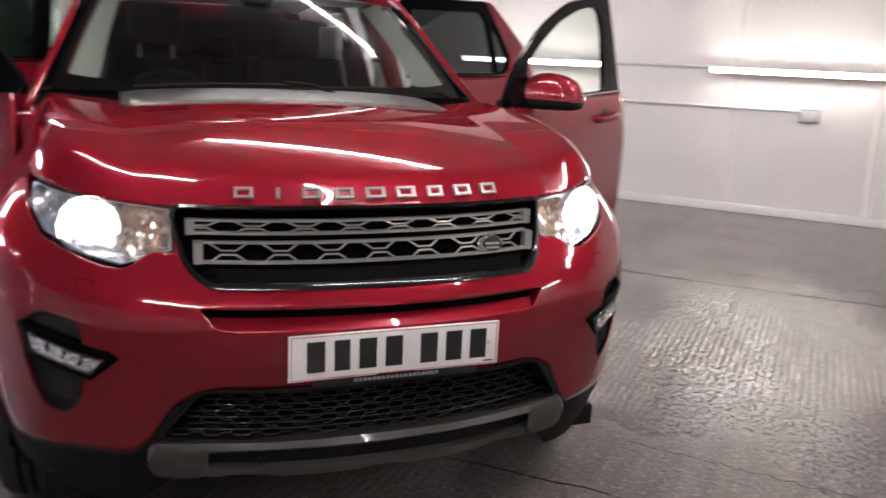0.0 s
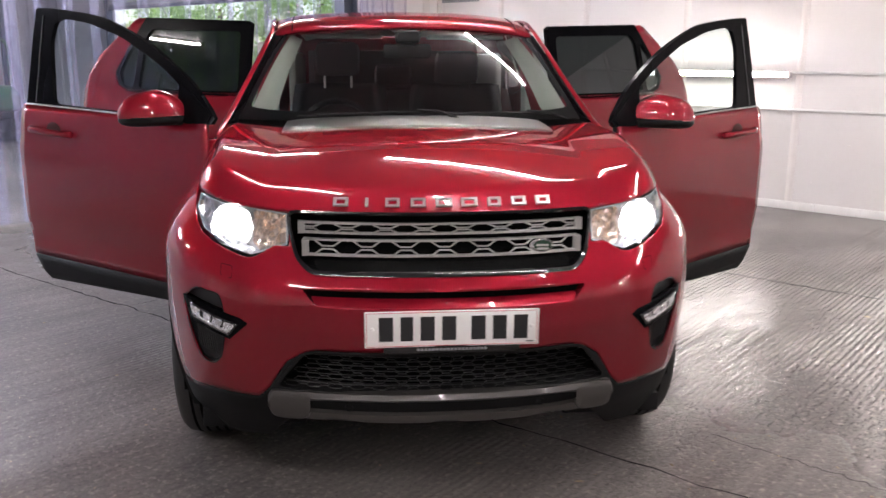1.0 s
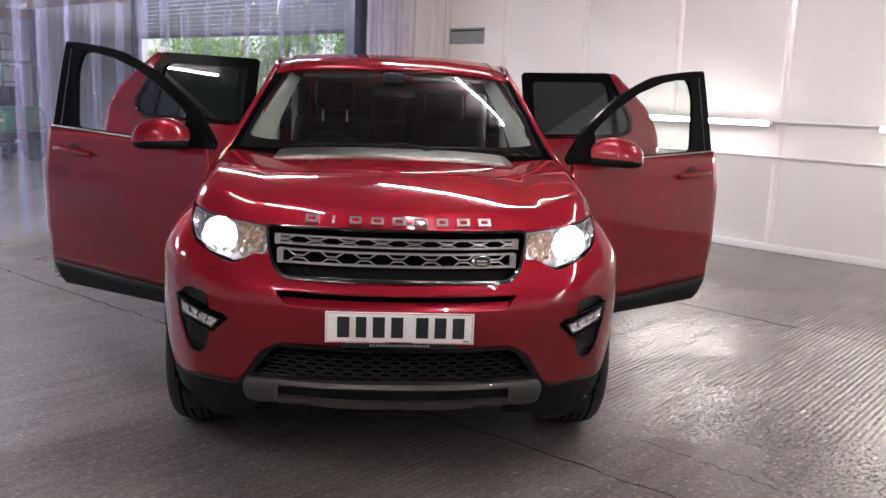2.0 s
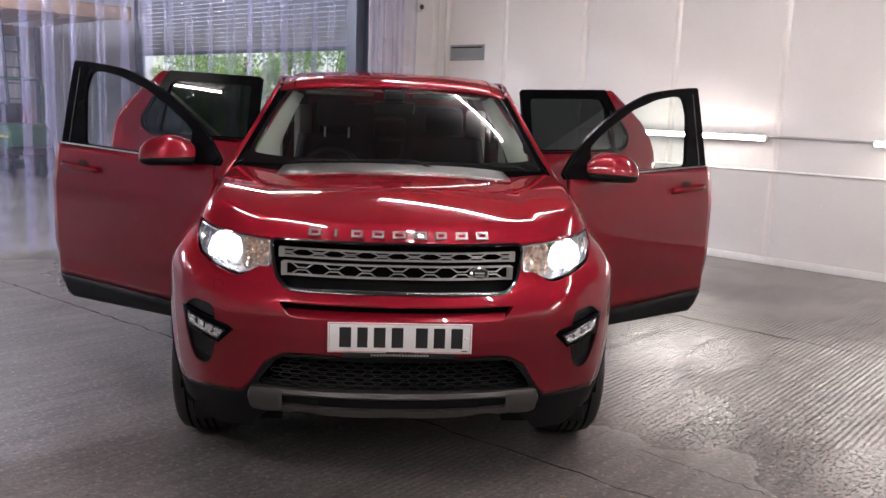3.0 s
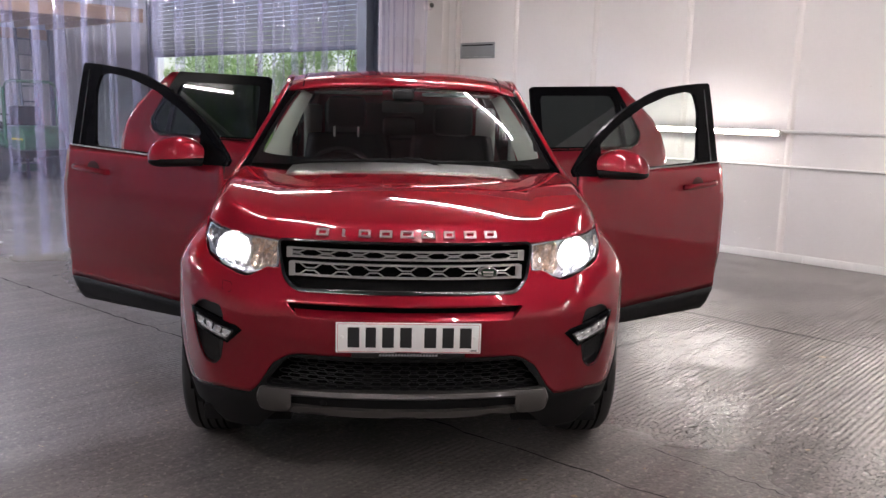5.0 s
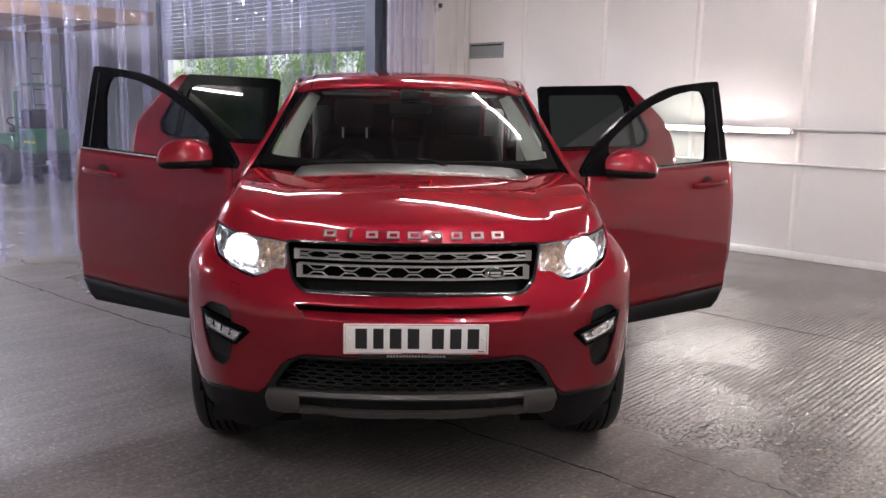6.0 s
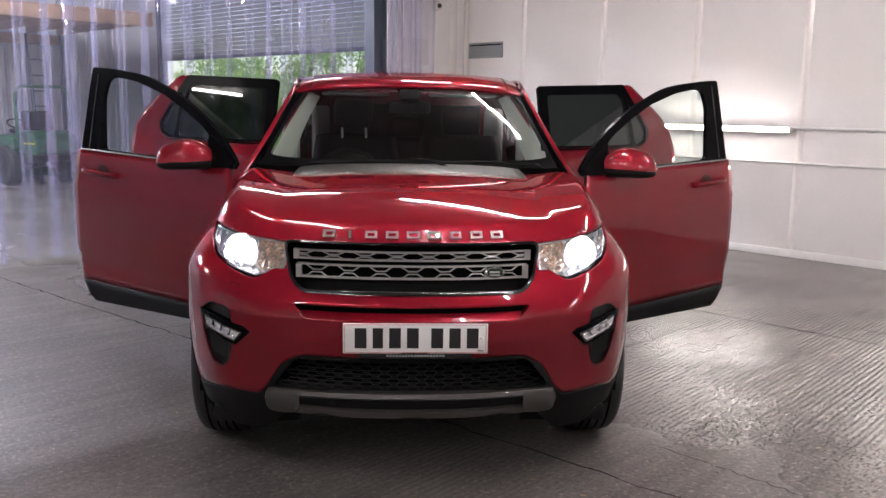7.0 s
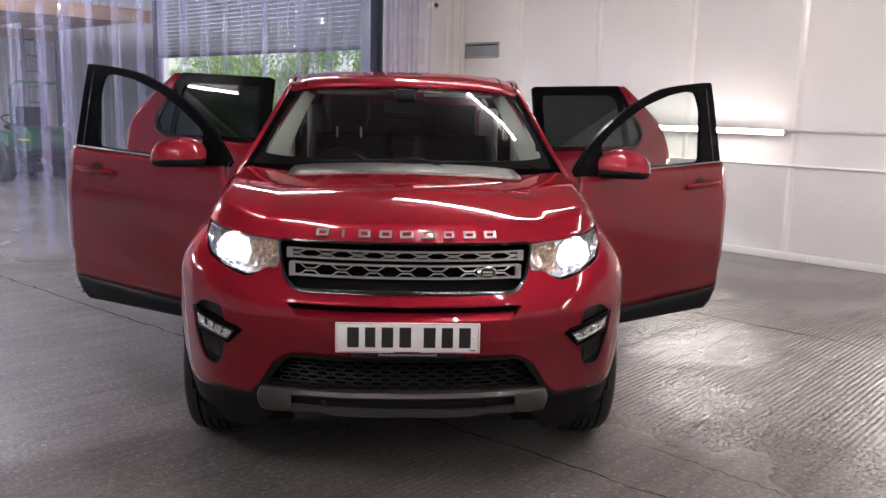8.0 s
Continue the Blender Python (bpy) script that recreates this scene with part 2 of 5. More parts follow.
def pvc_mat(name, haze):
    """Clear PVC with a milky violet cast and a gloss."""
    m, n, l, b = shader(name)
    n.remove(b)
    tr, gl, tl, m1, m2 = (n.new("ShaderNodeBsdfTransparent"), n.new("ShaderNodeBsdfGlossy"), n.new("ShaderNodeBsdfTranslucent"),
                              n.new("ShaderNodeMixShader"), n.new("ShaderNodeMixShader"))
    df, m3 = n.new("ShaderNodeBsdfDiffuse"), n.new("ShaderNodeMixShader")
    tr.inputs[0].default_value = (0.945, 0.945, 0.99, 1)
    tl.inputs[0].default_value = (0.65, 0.64, 0.87, 1)
    df.inputs[0].default_value = (0.58, 0.57, 0.83, 1)
    gl.inputs["Roughness"].default_value = 0.02
    m3.inputs[0].default_value = 0.5
    l.new(tl.outputs[0], m3.inputs[1])
    l.new(df.outputs[0], m3.inputs[2])
    m1.inputs[0].default_value = haze
    l.new(tr.outputs[0], m1.inputs[1])
    l.new(m3.outputs[0], m1.inputs[2])
    l.new(sheen(n, l, 0.075), m2.inputs[0])
    l.new(m1.outputs[0], m2.inputs[1])
    l.new(gl.outputs[0], m2.inputs[2])
    l.new(m2.outputs[0], n["Material Output"].inputs[0])
    return m


PVC = pvc_mat("clear_pvc", 0.075)
PVC_EDGE = pvc_mat("milky_pvc_rib", 0.15)


# ---- mesh helpers ----
def part(name, bm, material, parent=None, label="", smooth=35, thick=0.0, bevel=0.0, out=None, push=None):
    """Link a bmesh as one mesh object under a thing or a part."""
    me = bpy.data.meshes.new(name)
    if push is not None:
        r = bmesh.ops.extrude_face_region(bm, geom=bm.faces[:] + bm.edges[:] + bm.verts[:], use_keep_orig=True)
        bmesh.ops.translate(bm, vec=push, verts=[v for v in r["geom"] if isinstance(v, bmesh.types.BMVert)])
    bmesh.ops.recalc_face_normals(bm, faces=bm.faces)
    if out is not None and sum(f.normal.dot(Vector(out)) * f.calc_area() for f in bm.faces) < 0:
        bmesh.ops.reverse_faces(bm, faces=bm.faces)
    for f in bm.faces:
        f.smooth = smooth > 0
    if smooth:
        for e in bm.edges:
            if len(e.link_faces) == 2 and e.calc_face_angle(0) > radians(smooth):
                e.smooth = False
    bm.to_mesh(me)
    bm.free()
    me.materials.append(material)
    ob = new(name, me)
    if parent is not None:
        ob.parent = parent
    if label:
        ob["label"] = label
    if thick:
        md = ob.modifiers.new("thickness", "SOLIDIFY")
        md.thickness, md.offset = thick, -1
    if bevel:
        md = ob.modifiers.new("edge", "BEVEL")
        md.width, md.segments, md.limit_method = bevel, 2, "ANGLE"
    return ob


def thing(name, label, category, group="", kind="", m=None):
    ob = new(name)
    ob.empty_display_size = 0.1
    if m is not None:
        ob.matrix_world = m
    return tagged(ob, label, category, group, kind)


def sub(name, parent, m=None):
    """An Empty part that holds sub-parts."""
    ob = new(name)
    ob.parent = parent
    if m is not None:
        ob.matrix_local = m
    return ob


def box(bm, lo, hi, m=None, bevel=0.0, seg=2):
    c, d = [(a + b) / 2 for a, b in zip(lo, hi)], [b - a for a, b in zip(lo, hi)]
    r = bmesh.ops.create_cube(bm, size=1, matrix=Matrix.LocRotScale(c, None, d))
    if bevel:
        es = list({e for v in r["verts"] for e in v.link_edges})
        q = bmesh.ops.bevel(bm, geom=es, offset=bevel, segments=seg, affect="EDGES", profile=0.5)
        vs = list({v for f in q["faces"] for v in f.verts})
    else:
        vs = r["verts"]
    if m is not None:
        bmesh.ops.transform(bm, matrix=m, verts=list({w for v in vs for f in v.link_faces for w in f.verts}))
    return bm


def boxes(*items, bevel=0.0):
    bm = bmesh.new()
    for lo, hi in items:
        box(bm, lo, hi, bevel=bevel)
    return bm


def prism(bm, pts, axis, a, b):
    """Polygon in the plane across axis, drawn out from a to b."""
    def at(p, v):
        return {"x": (v, p[0], p[1]), "y": (p[0], v, p[1]), "z": (p[0], p[1], v)}[axis]
    v0 = [bm.verts.new(at(p, a)) for p in pts]
    v1 = [bm.verts.new(at(p, b)) for p in pts]
    bm.faces.new(v0)
    bm.faces.new(v1[::-1])
    k = len(pts)
    for i in range(k):
        bm.faces.new((v0[i], v0[(i + 1) % k], v1[(i + 1) % k], v1[i]))
    return bm


def tube(bm, pts, r, seg=8, closed=False):
    """A round bar along points."""
    pts = [Vector(p) for p in pts]
    rings = []
    k = len(pts)
    for i, p in enumerate(pts):
        a = pts[(i - 1) % k] if closed or i else p
        b = pts[(i + 1) % k] if closed or i < k - 1 else p
        d = (b - a).normalized()
        x = d.cross(Vector((0, 0, 1)) if abs(d.z) < 0.9 else Vector((1, 0, 0))).normalized()
        y = d.cross(x)
        rings.append([bm.verts.new(p + r * (math.cos(t) * x + math.sin(t) * y)) for t in [2 * math.pi * j / seg for j in range(seg)]])
    for i in range(k if closed else k - 1):
        q, w = rings[i], rings[(i + 1) % k]
        for j in range(seg):
            bm.faces.new((q[j], q[(j + 1) % seg], w[(j + 1) % seg], w[j]))
    if not closed:
        bm.faces.new(rings[0][::-1])
        bm.faces.new(rings[-1])
    return bm


def sheet(bm, fn, nu, nv, closed=False):
    """Grid of fn(i/nu, j/nv)."""
    vs = [[bm.verts.new(fn(i / nu, j / nv)) for j in range(nv + 1)] for i in range(nu + 1)]
    for i in range(nu):
        for j in range(nv):
            bm.faces.new((vs[i][j], vs[i + 1][j], vs[i + 1][j + 1], vs[i][j + 1]))
    return bm


def lathe(bm, prof, m, seg=32):
    """Turn the profile (r, h) round the z axis of m."""
    rings = [[bm.verts.new(m @ Vector((r * math.cos(t), r * math.sin(t), h))) for t in [2 * math.pi * j / seg for j in range(seg)]] for r, h in prof]
    for a, b in zip(rings, rings[1:]):
        for j in range(seg):
            bm.faces.new((a[j], a[(j + 1) % seg], b[(j + 1) % seg], b[j]))
    return bm


def spline(ctrl, n):
    """Catmull-Rom through the control points, n samples a stretch."""
    c = [np.array(p, float) for p in ctrl]
    c = [2 * c[0] - c[1]] + c + [2 * c[-1] - c[-2]]
    out = []
    for i in range(1, len(c) - 2):
        for k in range(n):
            t = k / n
            out.append(0.5 * ((2 * c[i]) + (-c[i - 1] + c[i + 1]) * t + (2 * c[i - 1] - 5 * c[i] + 4 * c[i + 1] - c[i + 2]) * t * t
                              + (-c[i - 1] + 3 * c[i] - 3 * c[i + 1] + c[i + 2]) * t ** 3))
    out.append(c[-2])
    return np.array(out)


def inside(p, poly):
    k = len(poly)
    w = False
    for i in range(k):
        (a, b), (c, d) = poly[i], poly[(i + 1) % k]
        if (b > p[1]) != (d > p[1]) and p[0] < (c - a) * (p[1] - b) / (d - b) + a:
            w = not w
    return w


def ccw(poly):
    s = sum(a[0] * b[1] - b[0] * a[1] for a, b in zip(poly, poly[1:] + poly[:1]))
    return poly if s > 0 else poly[::-1]


def rounded(poly, r, n=4):
    """Round the corners of a convex polygon."""
    out = []
    k = len(poly)
    for i in range(k):
        p, a, b = Vector(poly[i]), Vector(poly[i - 1]), Vector(poly[(i + 1) % k])
        ra = min(r, 0.45 * (a - p).length, 0.45 * (b - p).length)
        s, e = p + (a - p).normalized() * ra, p + (b - p).normalized() * ra
        for j in range(n + 1):
            t = j / n
            out.append(tuple((1 - t) ** 2 * s + 2 * t * (1 - t) * p + t * t * e))
    return out


def mirrored(poly):
    return [(-x, z) for x, z in poly][::-1]


# ---- the room: a rectangular bay turned against the car ----
CORNER = Vector((0.87, 9.09, 0))
ROOM = Matrix.Translation(CORNER) @ pose(0, 0, 0, 0, 0, 42.7)
HIGH = 3.25
WIDE, DEEP_R = 13.0, 13.5


def room_part(name, bm, material, parent=None, **kw):
    """Mesh drawn in room axes: x to the outer wall (0), y to the curtain wall (0)."""
    ob = part(name, bm, material, parent, **kw)
    if parent is None:
        ob.matrix_world = ROOM
    return ob


def build_room():
    bm = boxes(((-WIDE - 6, -DEEP_R - 1, -0.2), (0.0, 11.0, 0)))
    tagged(room_part("floor", bm, FLOOR, smooth=0), "grey painted brushed concrete floor, scuffed and shiny", "floor", kind="structure")
    # expansion cracks in the floor
    rnd = random.Random(4)

    def crack(name, a, b, w):
        pts = []
        for i in range(41):
            t = i / 40
            x, y = a[0] + (b[0] - a[0]) * t, a[1] + (b[1] - a[1]) * t
            pts.append((x + rnd.uniform(-0.012, 0.012), y + rnd.uniform(-0.012, 0.012)))
        bm = bmesh.new()
        d = Vector((b[0] - a[0], b[1] - a[1])).normalized()
        nx, ny = -d.y, d.x
        for (x0, y0), (x1, y1) in zip(pts, pts[1:]):
            q = w * rnd.uniform(0.5, 1.2)
            bm.faces.new([bm.verts.new(v) for v in ((x0 - nx * q, y0 - ny * q, 0.0015), (x1 - nx * q, y1 - ny * q, 0.0015), (x1 + nx * q, y1 + ny * q, 0.0015), (x0 + nx * q, y0 + ny * q, 0.0015))])
        tagged(part(name, bm, DEEP, smooth=0), "dark cracked joint line in the grey floor", "floor crack", kind="structure")
    crack("floor_joint", (-3.9, 4.72), (-1.55, 2.55), 0.006)
    crack("floor_joint", (-1.55, 2.55), (1.2, -0.02), 0.0045)
    def bay(x, y):
        p = ROOM @ Vector((x, y, 0))
        return p.x, p.y
    crack("floor_joint", bay(-2.98, -4.3), bay(-2.97, -6.1), 0.010)
    crack("floor_joint", bay(-2.97, -6.1), bay(-2.84, -8.6), 0.008)
    crack("floor_joint", bay(-2.68, -5.2), bay(-2.56, -7.4), 0.003)
    crack("floor_joint", bay(-5.55, -6.4), bay(-5.58, -7.5), 0.003)
    crack("floor_joint", (-1.66, 2.66), (-1.2, 3.05), 0.003)

    # outer wall, built of sheets with cover strips
    wall = tagged(room_part("wall_east", boxes(((0.012, -DEEP_R, 0), (0.25, 0.25, HIGH))), RAIL, smooth=0),
                  "white sheet-clad wall with pale cover strips", "wall", kind="structure")
    edges = [0.0, -1.02, -2.26, -3.50, -4.72, -5.95, -7.18, -8.42, -9.65, -10.88, -12.11, -13.34]
    for a, b in zip(edges, edges[1:]):
        part("panel", boxes(((0.0, b + 0.0018, 0.08), (0.0115, a - 0.0018, HIGH - 0.002)), bevel=0.0012), WALL, wall)
    for y in edges[1:-1]:
        bm = bmesh.new()
        prism(bm, [(-0.0005, y - 0.012)] + [(-0.002 - 0.009 * math.sin(math.pi * k / 8), y - 0.012 + 0.075 * k / 8) for k in range(9)] + [(-0.0005, y + 0.063)], "z", 0.08, HIGH - 0.003)
        part("cover_strip", bm, SEAM, wall, "glossy white cover strip", smooth=60)
    rnd2, screw = random.Random(9), None
    for a, e in zip(edges[1:8], edges[2:9]):
        for k in range(9):
            p = (-0.001, rnd2.uniform(e + 0.1, a - 0.05), rnd2.choice((rnd2.uniform(0.14, 0.34), rnd2.uniform(0.5, 0.85), rnd2.uniform(0.2, 1.9))))
            if screw is None:
                bm = bmesh.new()
                lathe(bm, [(0, -0.004), (0.006, -0.003), (0.009, 0)], pose(0, 0, 0, 0, 90), 8)
                for v in bm.verts:
                    v.co.x = -abs(v.co.x)
                screw = part("screw_cap", bm, SEAM, wall, "small white screw cap")
                screw.location = p
            else:
                o = new("screw_cap", screw.data)
                o.parent, o.location = wall, p
    base = tagged(room_part("baseboard", boxes(*[((-0.02, y - 2.42, 0), (-0.001, y, 0.078)) for y in (-0.1, -2.525, -4.95, -7.375, -9.8)], bevel=0.004), BASE),
                  "scuffed white skirting board along the wall", "skirting", kind="structure")

    # the wall with the curtained doorway
    bm = boxes(((-1.49, 0.012, 0), (0.0, 0.25, HIGH)), ((-12.6, 0.012, 3.02), (-1.49, 0.25, HIGH)), ((-WIDE, 0.012, 0), (-12.6, 0.25, HIGH)))
    north = tagged(room_part("wall_north", bm, WALL, smooth=0), "white wall round a wide curtained doorway", "wall", kind="structure")
    part("panel", boxes(((-1.22, 0, 0), (-0.28, 0.0115, HIGH)), bevel=0.002), WALL, north)
    part("cover_strip", boxes(((-0.36, -0.006, 0), (-0.23, -0.0005, HIGH)), bevel=0.0015), SEAM, north)
    part("corner_strip", boxes(((-0.09, -0.02, 0), (-0.001, -0.001, HIGH)), bevel=0.004), SEAM, north)
    part("patch_panel", boxes(((-1.34, -0.008, 2.05), (-0.78, -0.0005, 2.38)), bevel=0.002), SEAM, north)
    # unseen walls close the bay; their grey is set to dim the car's reflections
    tagged(room_part("wall_south", boxes(((-WIDE, -DEEP_R - 0.25, 0), (0.25, -DEEP_R, HIGH))), BACK, smooth=0), "plain grey wall, unseen, toned for reflections", "wall", kind="structure")
    tagged(room_part("wall_west", boxes(((-WIDE - 0.25, -DEEP_R, 0), (-WIDE, 0.25, HIGH))), BACK, smooth=0), "plain grey wall, unseen, toned for reflections", "wall", kind="structure")
    tagged(room_part("ceiling", boxes(((-WIDE - 0.25, -DEEP_R - 0.25, HIGH), (0.25, 0.25, HIGH + 0.15))), CEIL, smooth=0), "plain dark grey ceiling", "ceiling", kind="structure")
    # steel column at the doorway
    col = bmesh.new()
    box(col, (-2.12, -0.46, 0), (-2.105, -0.30, HIGH - 0.002))
    box(col, (-1.935, -0.46, 0), (-1.92, -0.30, HIGH - 0.002))
    box(col, (-2.105, -0.386, 0), (-1.935, -0.374, HIGH - 0.002))
    tagged(room_part("steel_column", col, STEEL, smooth=0), "dark blue painted steel column beside the doorway", "column", kind="structure")

    # vent, camera, conduits
    v = thing("wall_vent", "grey metal louvre vent set in the white wall", "vent", m=ROOM @ pose(-0.002, -0.335, 2.275))
    part("frame", boxes(((-0.014, -0.31, -0.105), (0, 0.31, -0.085)), ((-0.014, -0.31, 0.085), (0, 0.31, 0.105)), ((-0.014, -0.31, -0.085), (0, -0.285, 0.085)), ((-0.014, 0.285, -0.085), (0, 0.31, 0.085)), bevel=0.002), VENT, v)
    part("flap", boxes(((-0.008, -0.283, -0.083), (0.0, 0.283, 0.083))), VENT, v)
    part("shadow_gap", boxes(((-0.010, -0.28, 0.062), (-0.0085, 0.28, 0.078))), DEEP, v)
    c = thing("security_camera", "white dome security camera on the wall", "camera", m=ROOM @ pose(-0.67, -0.002, 2.82))
    bm = bmesh.new()
    lathe(bm, [(0.0, 0.0), (0.06, 0.0), (0.06, 0.05), (0.045, 0.085), (0.0, 0.1)], pose(0, 0, 0, 90), 20)
    part("housing", bm, SEAM, c)
    bm = bmesh.new()
    lathe(bm, [(0.0, 0.112), (0.03, 0.108), (0.034, 0.09), (0.034, 0.075)], pose(0, 0, 0, 90), 16)
    part("eye", bm, GLOSS, c, "black glass lens")
    for z, r, y0, y1, nm in ((1.345, 0.016, -13.2, -2.2, "upper_conduit"), (0.985, 0.014, -6.52, -1.6, "lower_conduit")):
        bm = bmesh.new()
        tube(bm, [(-0.022, y0, z), (-0.022, y1, z)], r, 10)
        ob = tagged(room_part(nm, bm, RAIL), "thin grey conduit fixed along the white wall", "conduit")
    s = thing("wall_socket", "grey switched socket at the end of the conduit", "socket", m=ROOM @ pose(-0.003, -6.58, 0.95))
    part("back_box", boxes(((-0.05, -0.08, -0.06), (0, 0.08, 0.06)), bevel=0.006), VENT, s)
    part("face_plate", boxes(((-0.056, -0.07, -0.05), (-0.0505, 0.07, 0.05)), bevel=0.002), RAIL, s)

    # low tube lamps on the wall
    lamp = None
    for m in [ROOM @ pose(-0.04, y, 1.325) for y in (-3.87, -6.43)]:
        if lamp is None:
            lamp = thing("wall_tube_lamp", "lit white fluorescent tube fixed low on the wall", "lamp", "low wall lamps", m=m)
            bm = bmesh.new()
            sheet(bm, lambda u, v: (-0.060 - 0.020 * math.sin(math.pi * v), -0.74 + 1.48 * u, -0.022 + 0.044 * v), 1, 6)
            part("tube", bm, WALL_M, lamp, "glowing white tube", out=(-1, 0, 0))
            part("batten", boxes(((-0.058, -0.742, -0.023), (0.036, 0.742, 0.023))), SEAM, lamp)
            part("reflector", boxes(((-0.050, -0.742, 0.0235), (0.036, 0.742, 0.027)), ((-0.050, -0.742, -0.027), (0.036, 0.742, -0.0235))), SEAM, lamp)
            for q in (-1, 1):
                part("end_cap", boxes(((-0.075, min(q * 0.742, q * 0.765), -0.026), (-0.009, max(q * 0.742, q * 0.765), 0.026)), bevel=0.006), SEAM, lamp)
        else:
            copy_thing(lamp, m)

    # ceiling tube lamps in rows, one shorter near the curtain
    lamps = {}
    for half, x, y in ((1.2, -3.78, -3.92), (0.6, -3.6, -0.82), (1.2, -3.8, -8.2), (0.45, -6.75, -4.55), (1.2, -6.15, -6.8), (1.2, -6.7, -11.8), (1.2, -3.8, -12.1), (0.35, -10.35, -0.52), (1.2, -9.7, -6.8), (1.2, -9.7, -10.6)):
        m = ROOM @ pose(x, y, HIGH - 0.036)
        if half in lamps:
            copy_thing(lamps[half], m)
            continue
        lamp = lamps[half] = thing("ceiling_tube_lamp", "lit white fluorescent batten under the ceiling", "lamp", "ceiling lamps", m=m)
        bm = bmesh.new()
        tube(bm, [(0, -half, 0), (0, half, 0)], 0.013, 10)
        part("tube", bm, TUBE_M, lamp, "glowing white tube")
        part("batten", boxes(((-0.014, -half - 0.02, 0.016), (0.014, half + 0.02, 0.034)), bevel=0.003), SEAM, lamp)
        for q in (-1, 1):
            a, b = q * (half + 0.002), q * (half + 0.025)
            part("end_cap", boxes(((-0.019, min(a, b), -0.018), (0.019, max(a, b), 0.03)), bevel=0.004), SEAM, lamp)


def build_litter():
    """Small flakes of dry leaf and grit lying on the floor."""
    rnd = random.Random(31)
    bm = bmesh.new()
    for k in range(420):
        x, y = rnd.uniform(-5.2, 3.2), rnd.uniform(-1.6, 3.2)
        r, a = rnd.uniform(0.002, 0.005) * (2.2 if rnd.random() < 0.12 else 1.0), rnd.uniform(0, 6.28)
        long = rnd.uniform(1.0, 2.6)
        ring = []
        for j in range(5):
            t = 6.283 * j / 5 + rnd.uniform(-0.3, 0.3)
            u, v = r * long * math.cos(t), r * math.sin(t)
            ring.append(bm.verts.new((x + u * math.cos(a) - v * math.sin(a), y + u * math.sin(a) + v * math.cos(a), 0.0008 + rnd.uniform(0, 0.0015))))
        top = bm.verts.new((x, y, 0.002 + r * 0.5))
        for j in range(5):
            bm.faces.new((ring[j], ring[(j + 1) % 5], top))
    tagged(part("floor_litter", bm, LITTER, smooth=0), "pale dry flakes and grit scattered on the grey floor", "litter", kind="stuff")


def build_curtain():
    """PVC strips that hang in the doorway and overlap."""
    cur = thing("strip_curtain", "clear PVC strip curtain hanging in the doorway, slightly wavy", "strip curtain", m=ROOM)
    part("rail", boxes(((-12.7, -0.16, 3.03), (-0.92, -0.05, 3.10)), bevel=0.004), ALU, cur)
    rnd = random.Random(11)
    x, k = -0.95, 0
    while x > -12.6:
        ph, am, tw = rnd.uniform(0, 6.3), rnd.uniform(0.003, 0.012), rnd.uniform(-0.02, 0.02)
        y0 = -0.10 + (0.014 if k % 2 else -0.014)
        lean = rnd.uniform(-0.02, 0.02)
        fold = rnd.uniform(0.03, 0.05) if x > -5.5 else rnd.uniform(-0.01, 0.03)
        cup = rnd.choice((-1, 1, 1)) * rnd.uniform(0.010, 0.018)
        z0 = rnd.uniform(0.012, 0.05)
        rib = (rnd.uniform(0.05, 0.2), rnd.uniform(0.05, 0.2))

        def fn(a, b):
            z = z0 + b * (3.05 - z0)
            s = a - 0.5
            low = 1 - b
            return (x + 0.30 * s + lean * low, y0 + am * math.sin(2.3 * z + ph) * (0.3 + low) + tw * s * (0.4 + low) - fold * math.sin(math.pi * s) + cup * (1 - 4 * s * s) * (0.8 + 0.2 * math.sin(1.3 * z + ph))
                    + 0.003 * math.sin(5 * z + 3 * ph + 4 * s), z)
        bm = bmesh.new()
        sheet(bm, fn, 8, 64)
        st = part("strip", bm, PVC, cur, smooth=180)
        for q in (0, 1):
            bm = bmesh.new()
            sheet(bm, lambda u, v: tuple(Vector(fn(rib[0] * u if q == 0 else 1 - rib[1] + rib[1] * u, v)) - Vector((0, 0.003, 0))), 2, 40)
            part("rib", bm, PVC_EDGE, st, "milky ribbed strip edge", smooth=180)
        x -= 0.238 + rnd.uniform(-0.035, 0.025)
        k += 1


def corrugated(bm, a, b, z0, z1, pitch=0.2, depth=0.035):
    """Trapezoid sheet from a to b in plan."""
    a, b = Vector(a), Vector(b)
    d = b - a
    nrm = Vector((-d.y, d.x)).normalized()
    k = int(d.length / pitch)
    pts = []
    for i in range(k):
        for f, o in ((0, 0), (0.3, 0), (0.42, 1), (0.88, 1)):
            pts.append(a + d * ((i + f) / k) + nrm * depth * o)
    pts.append(b)
    lo = [bm.verts.new((p.x, p.y, z0)) for p in pts]
    hi = [bm.verts.new((p.x, p.y, z1)) for p in pts]
    for i in range(len(pts) - 1):
        bm.faces.new((lo[i], lo[i + 1], hi[i + 1], hi[i]))
    return bm


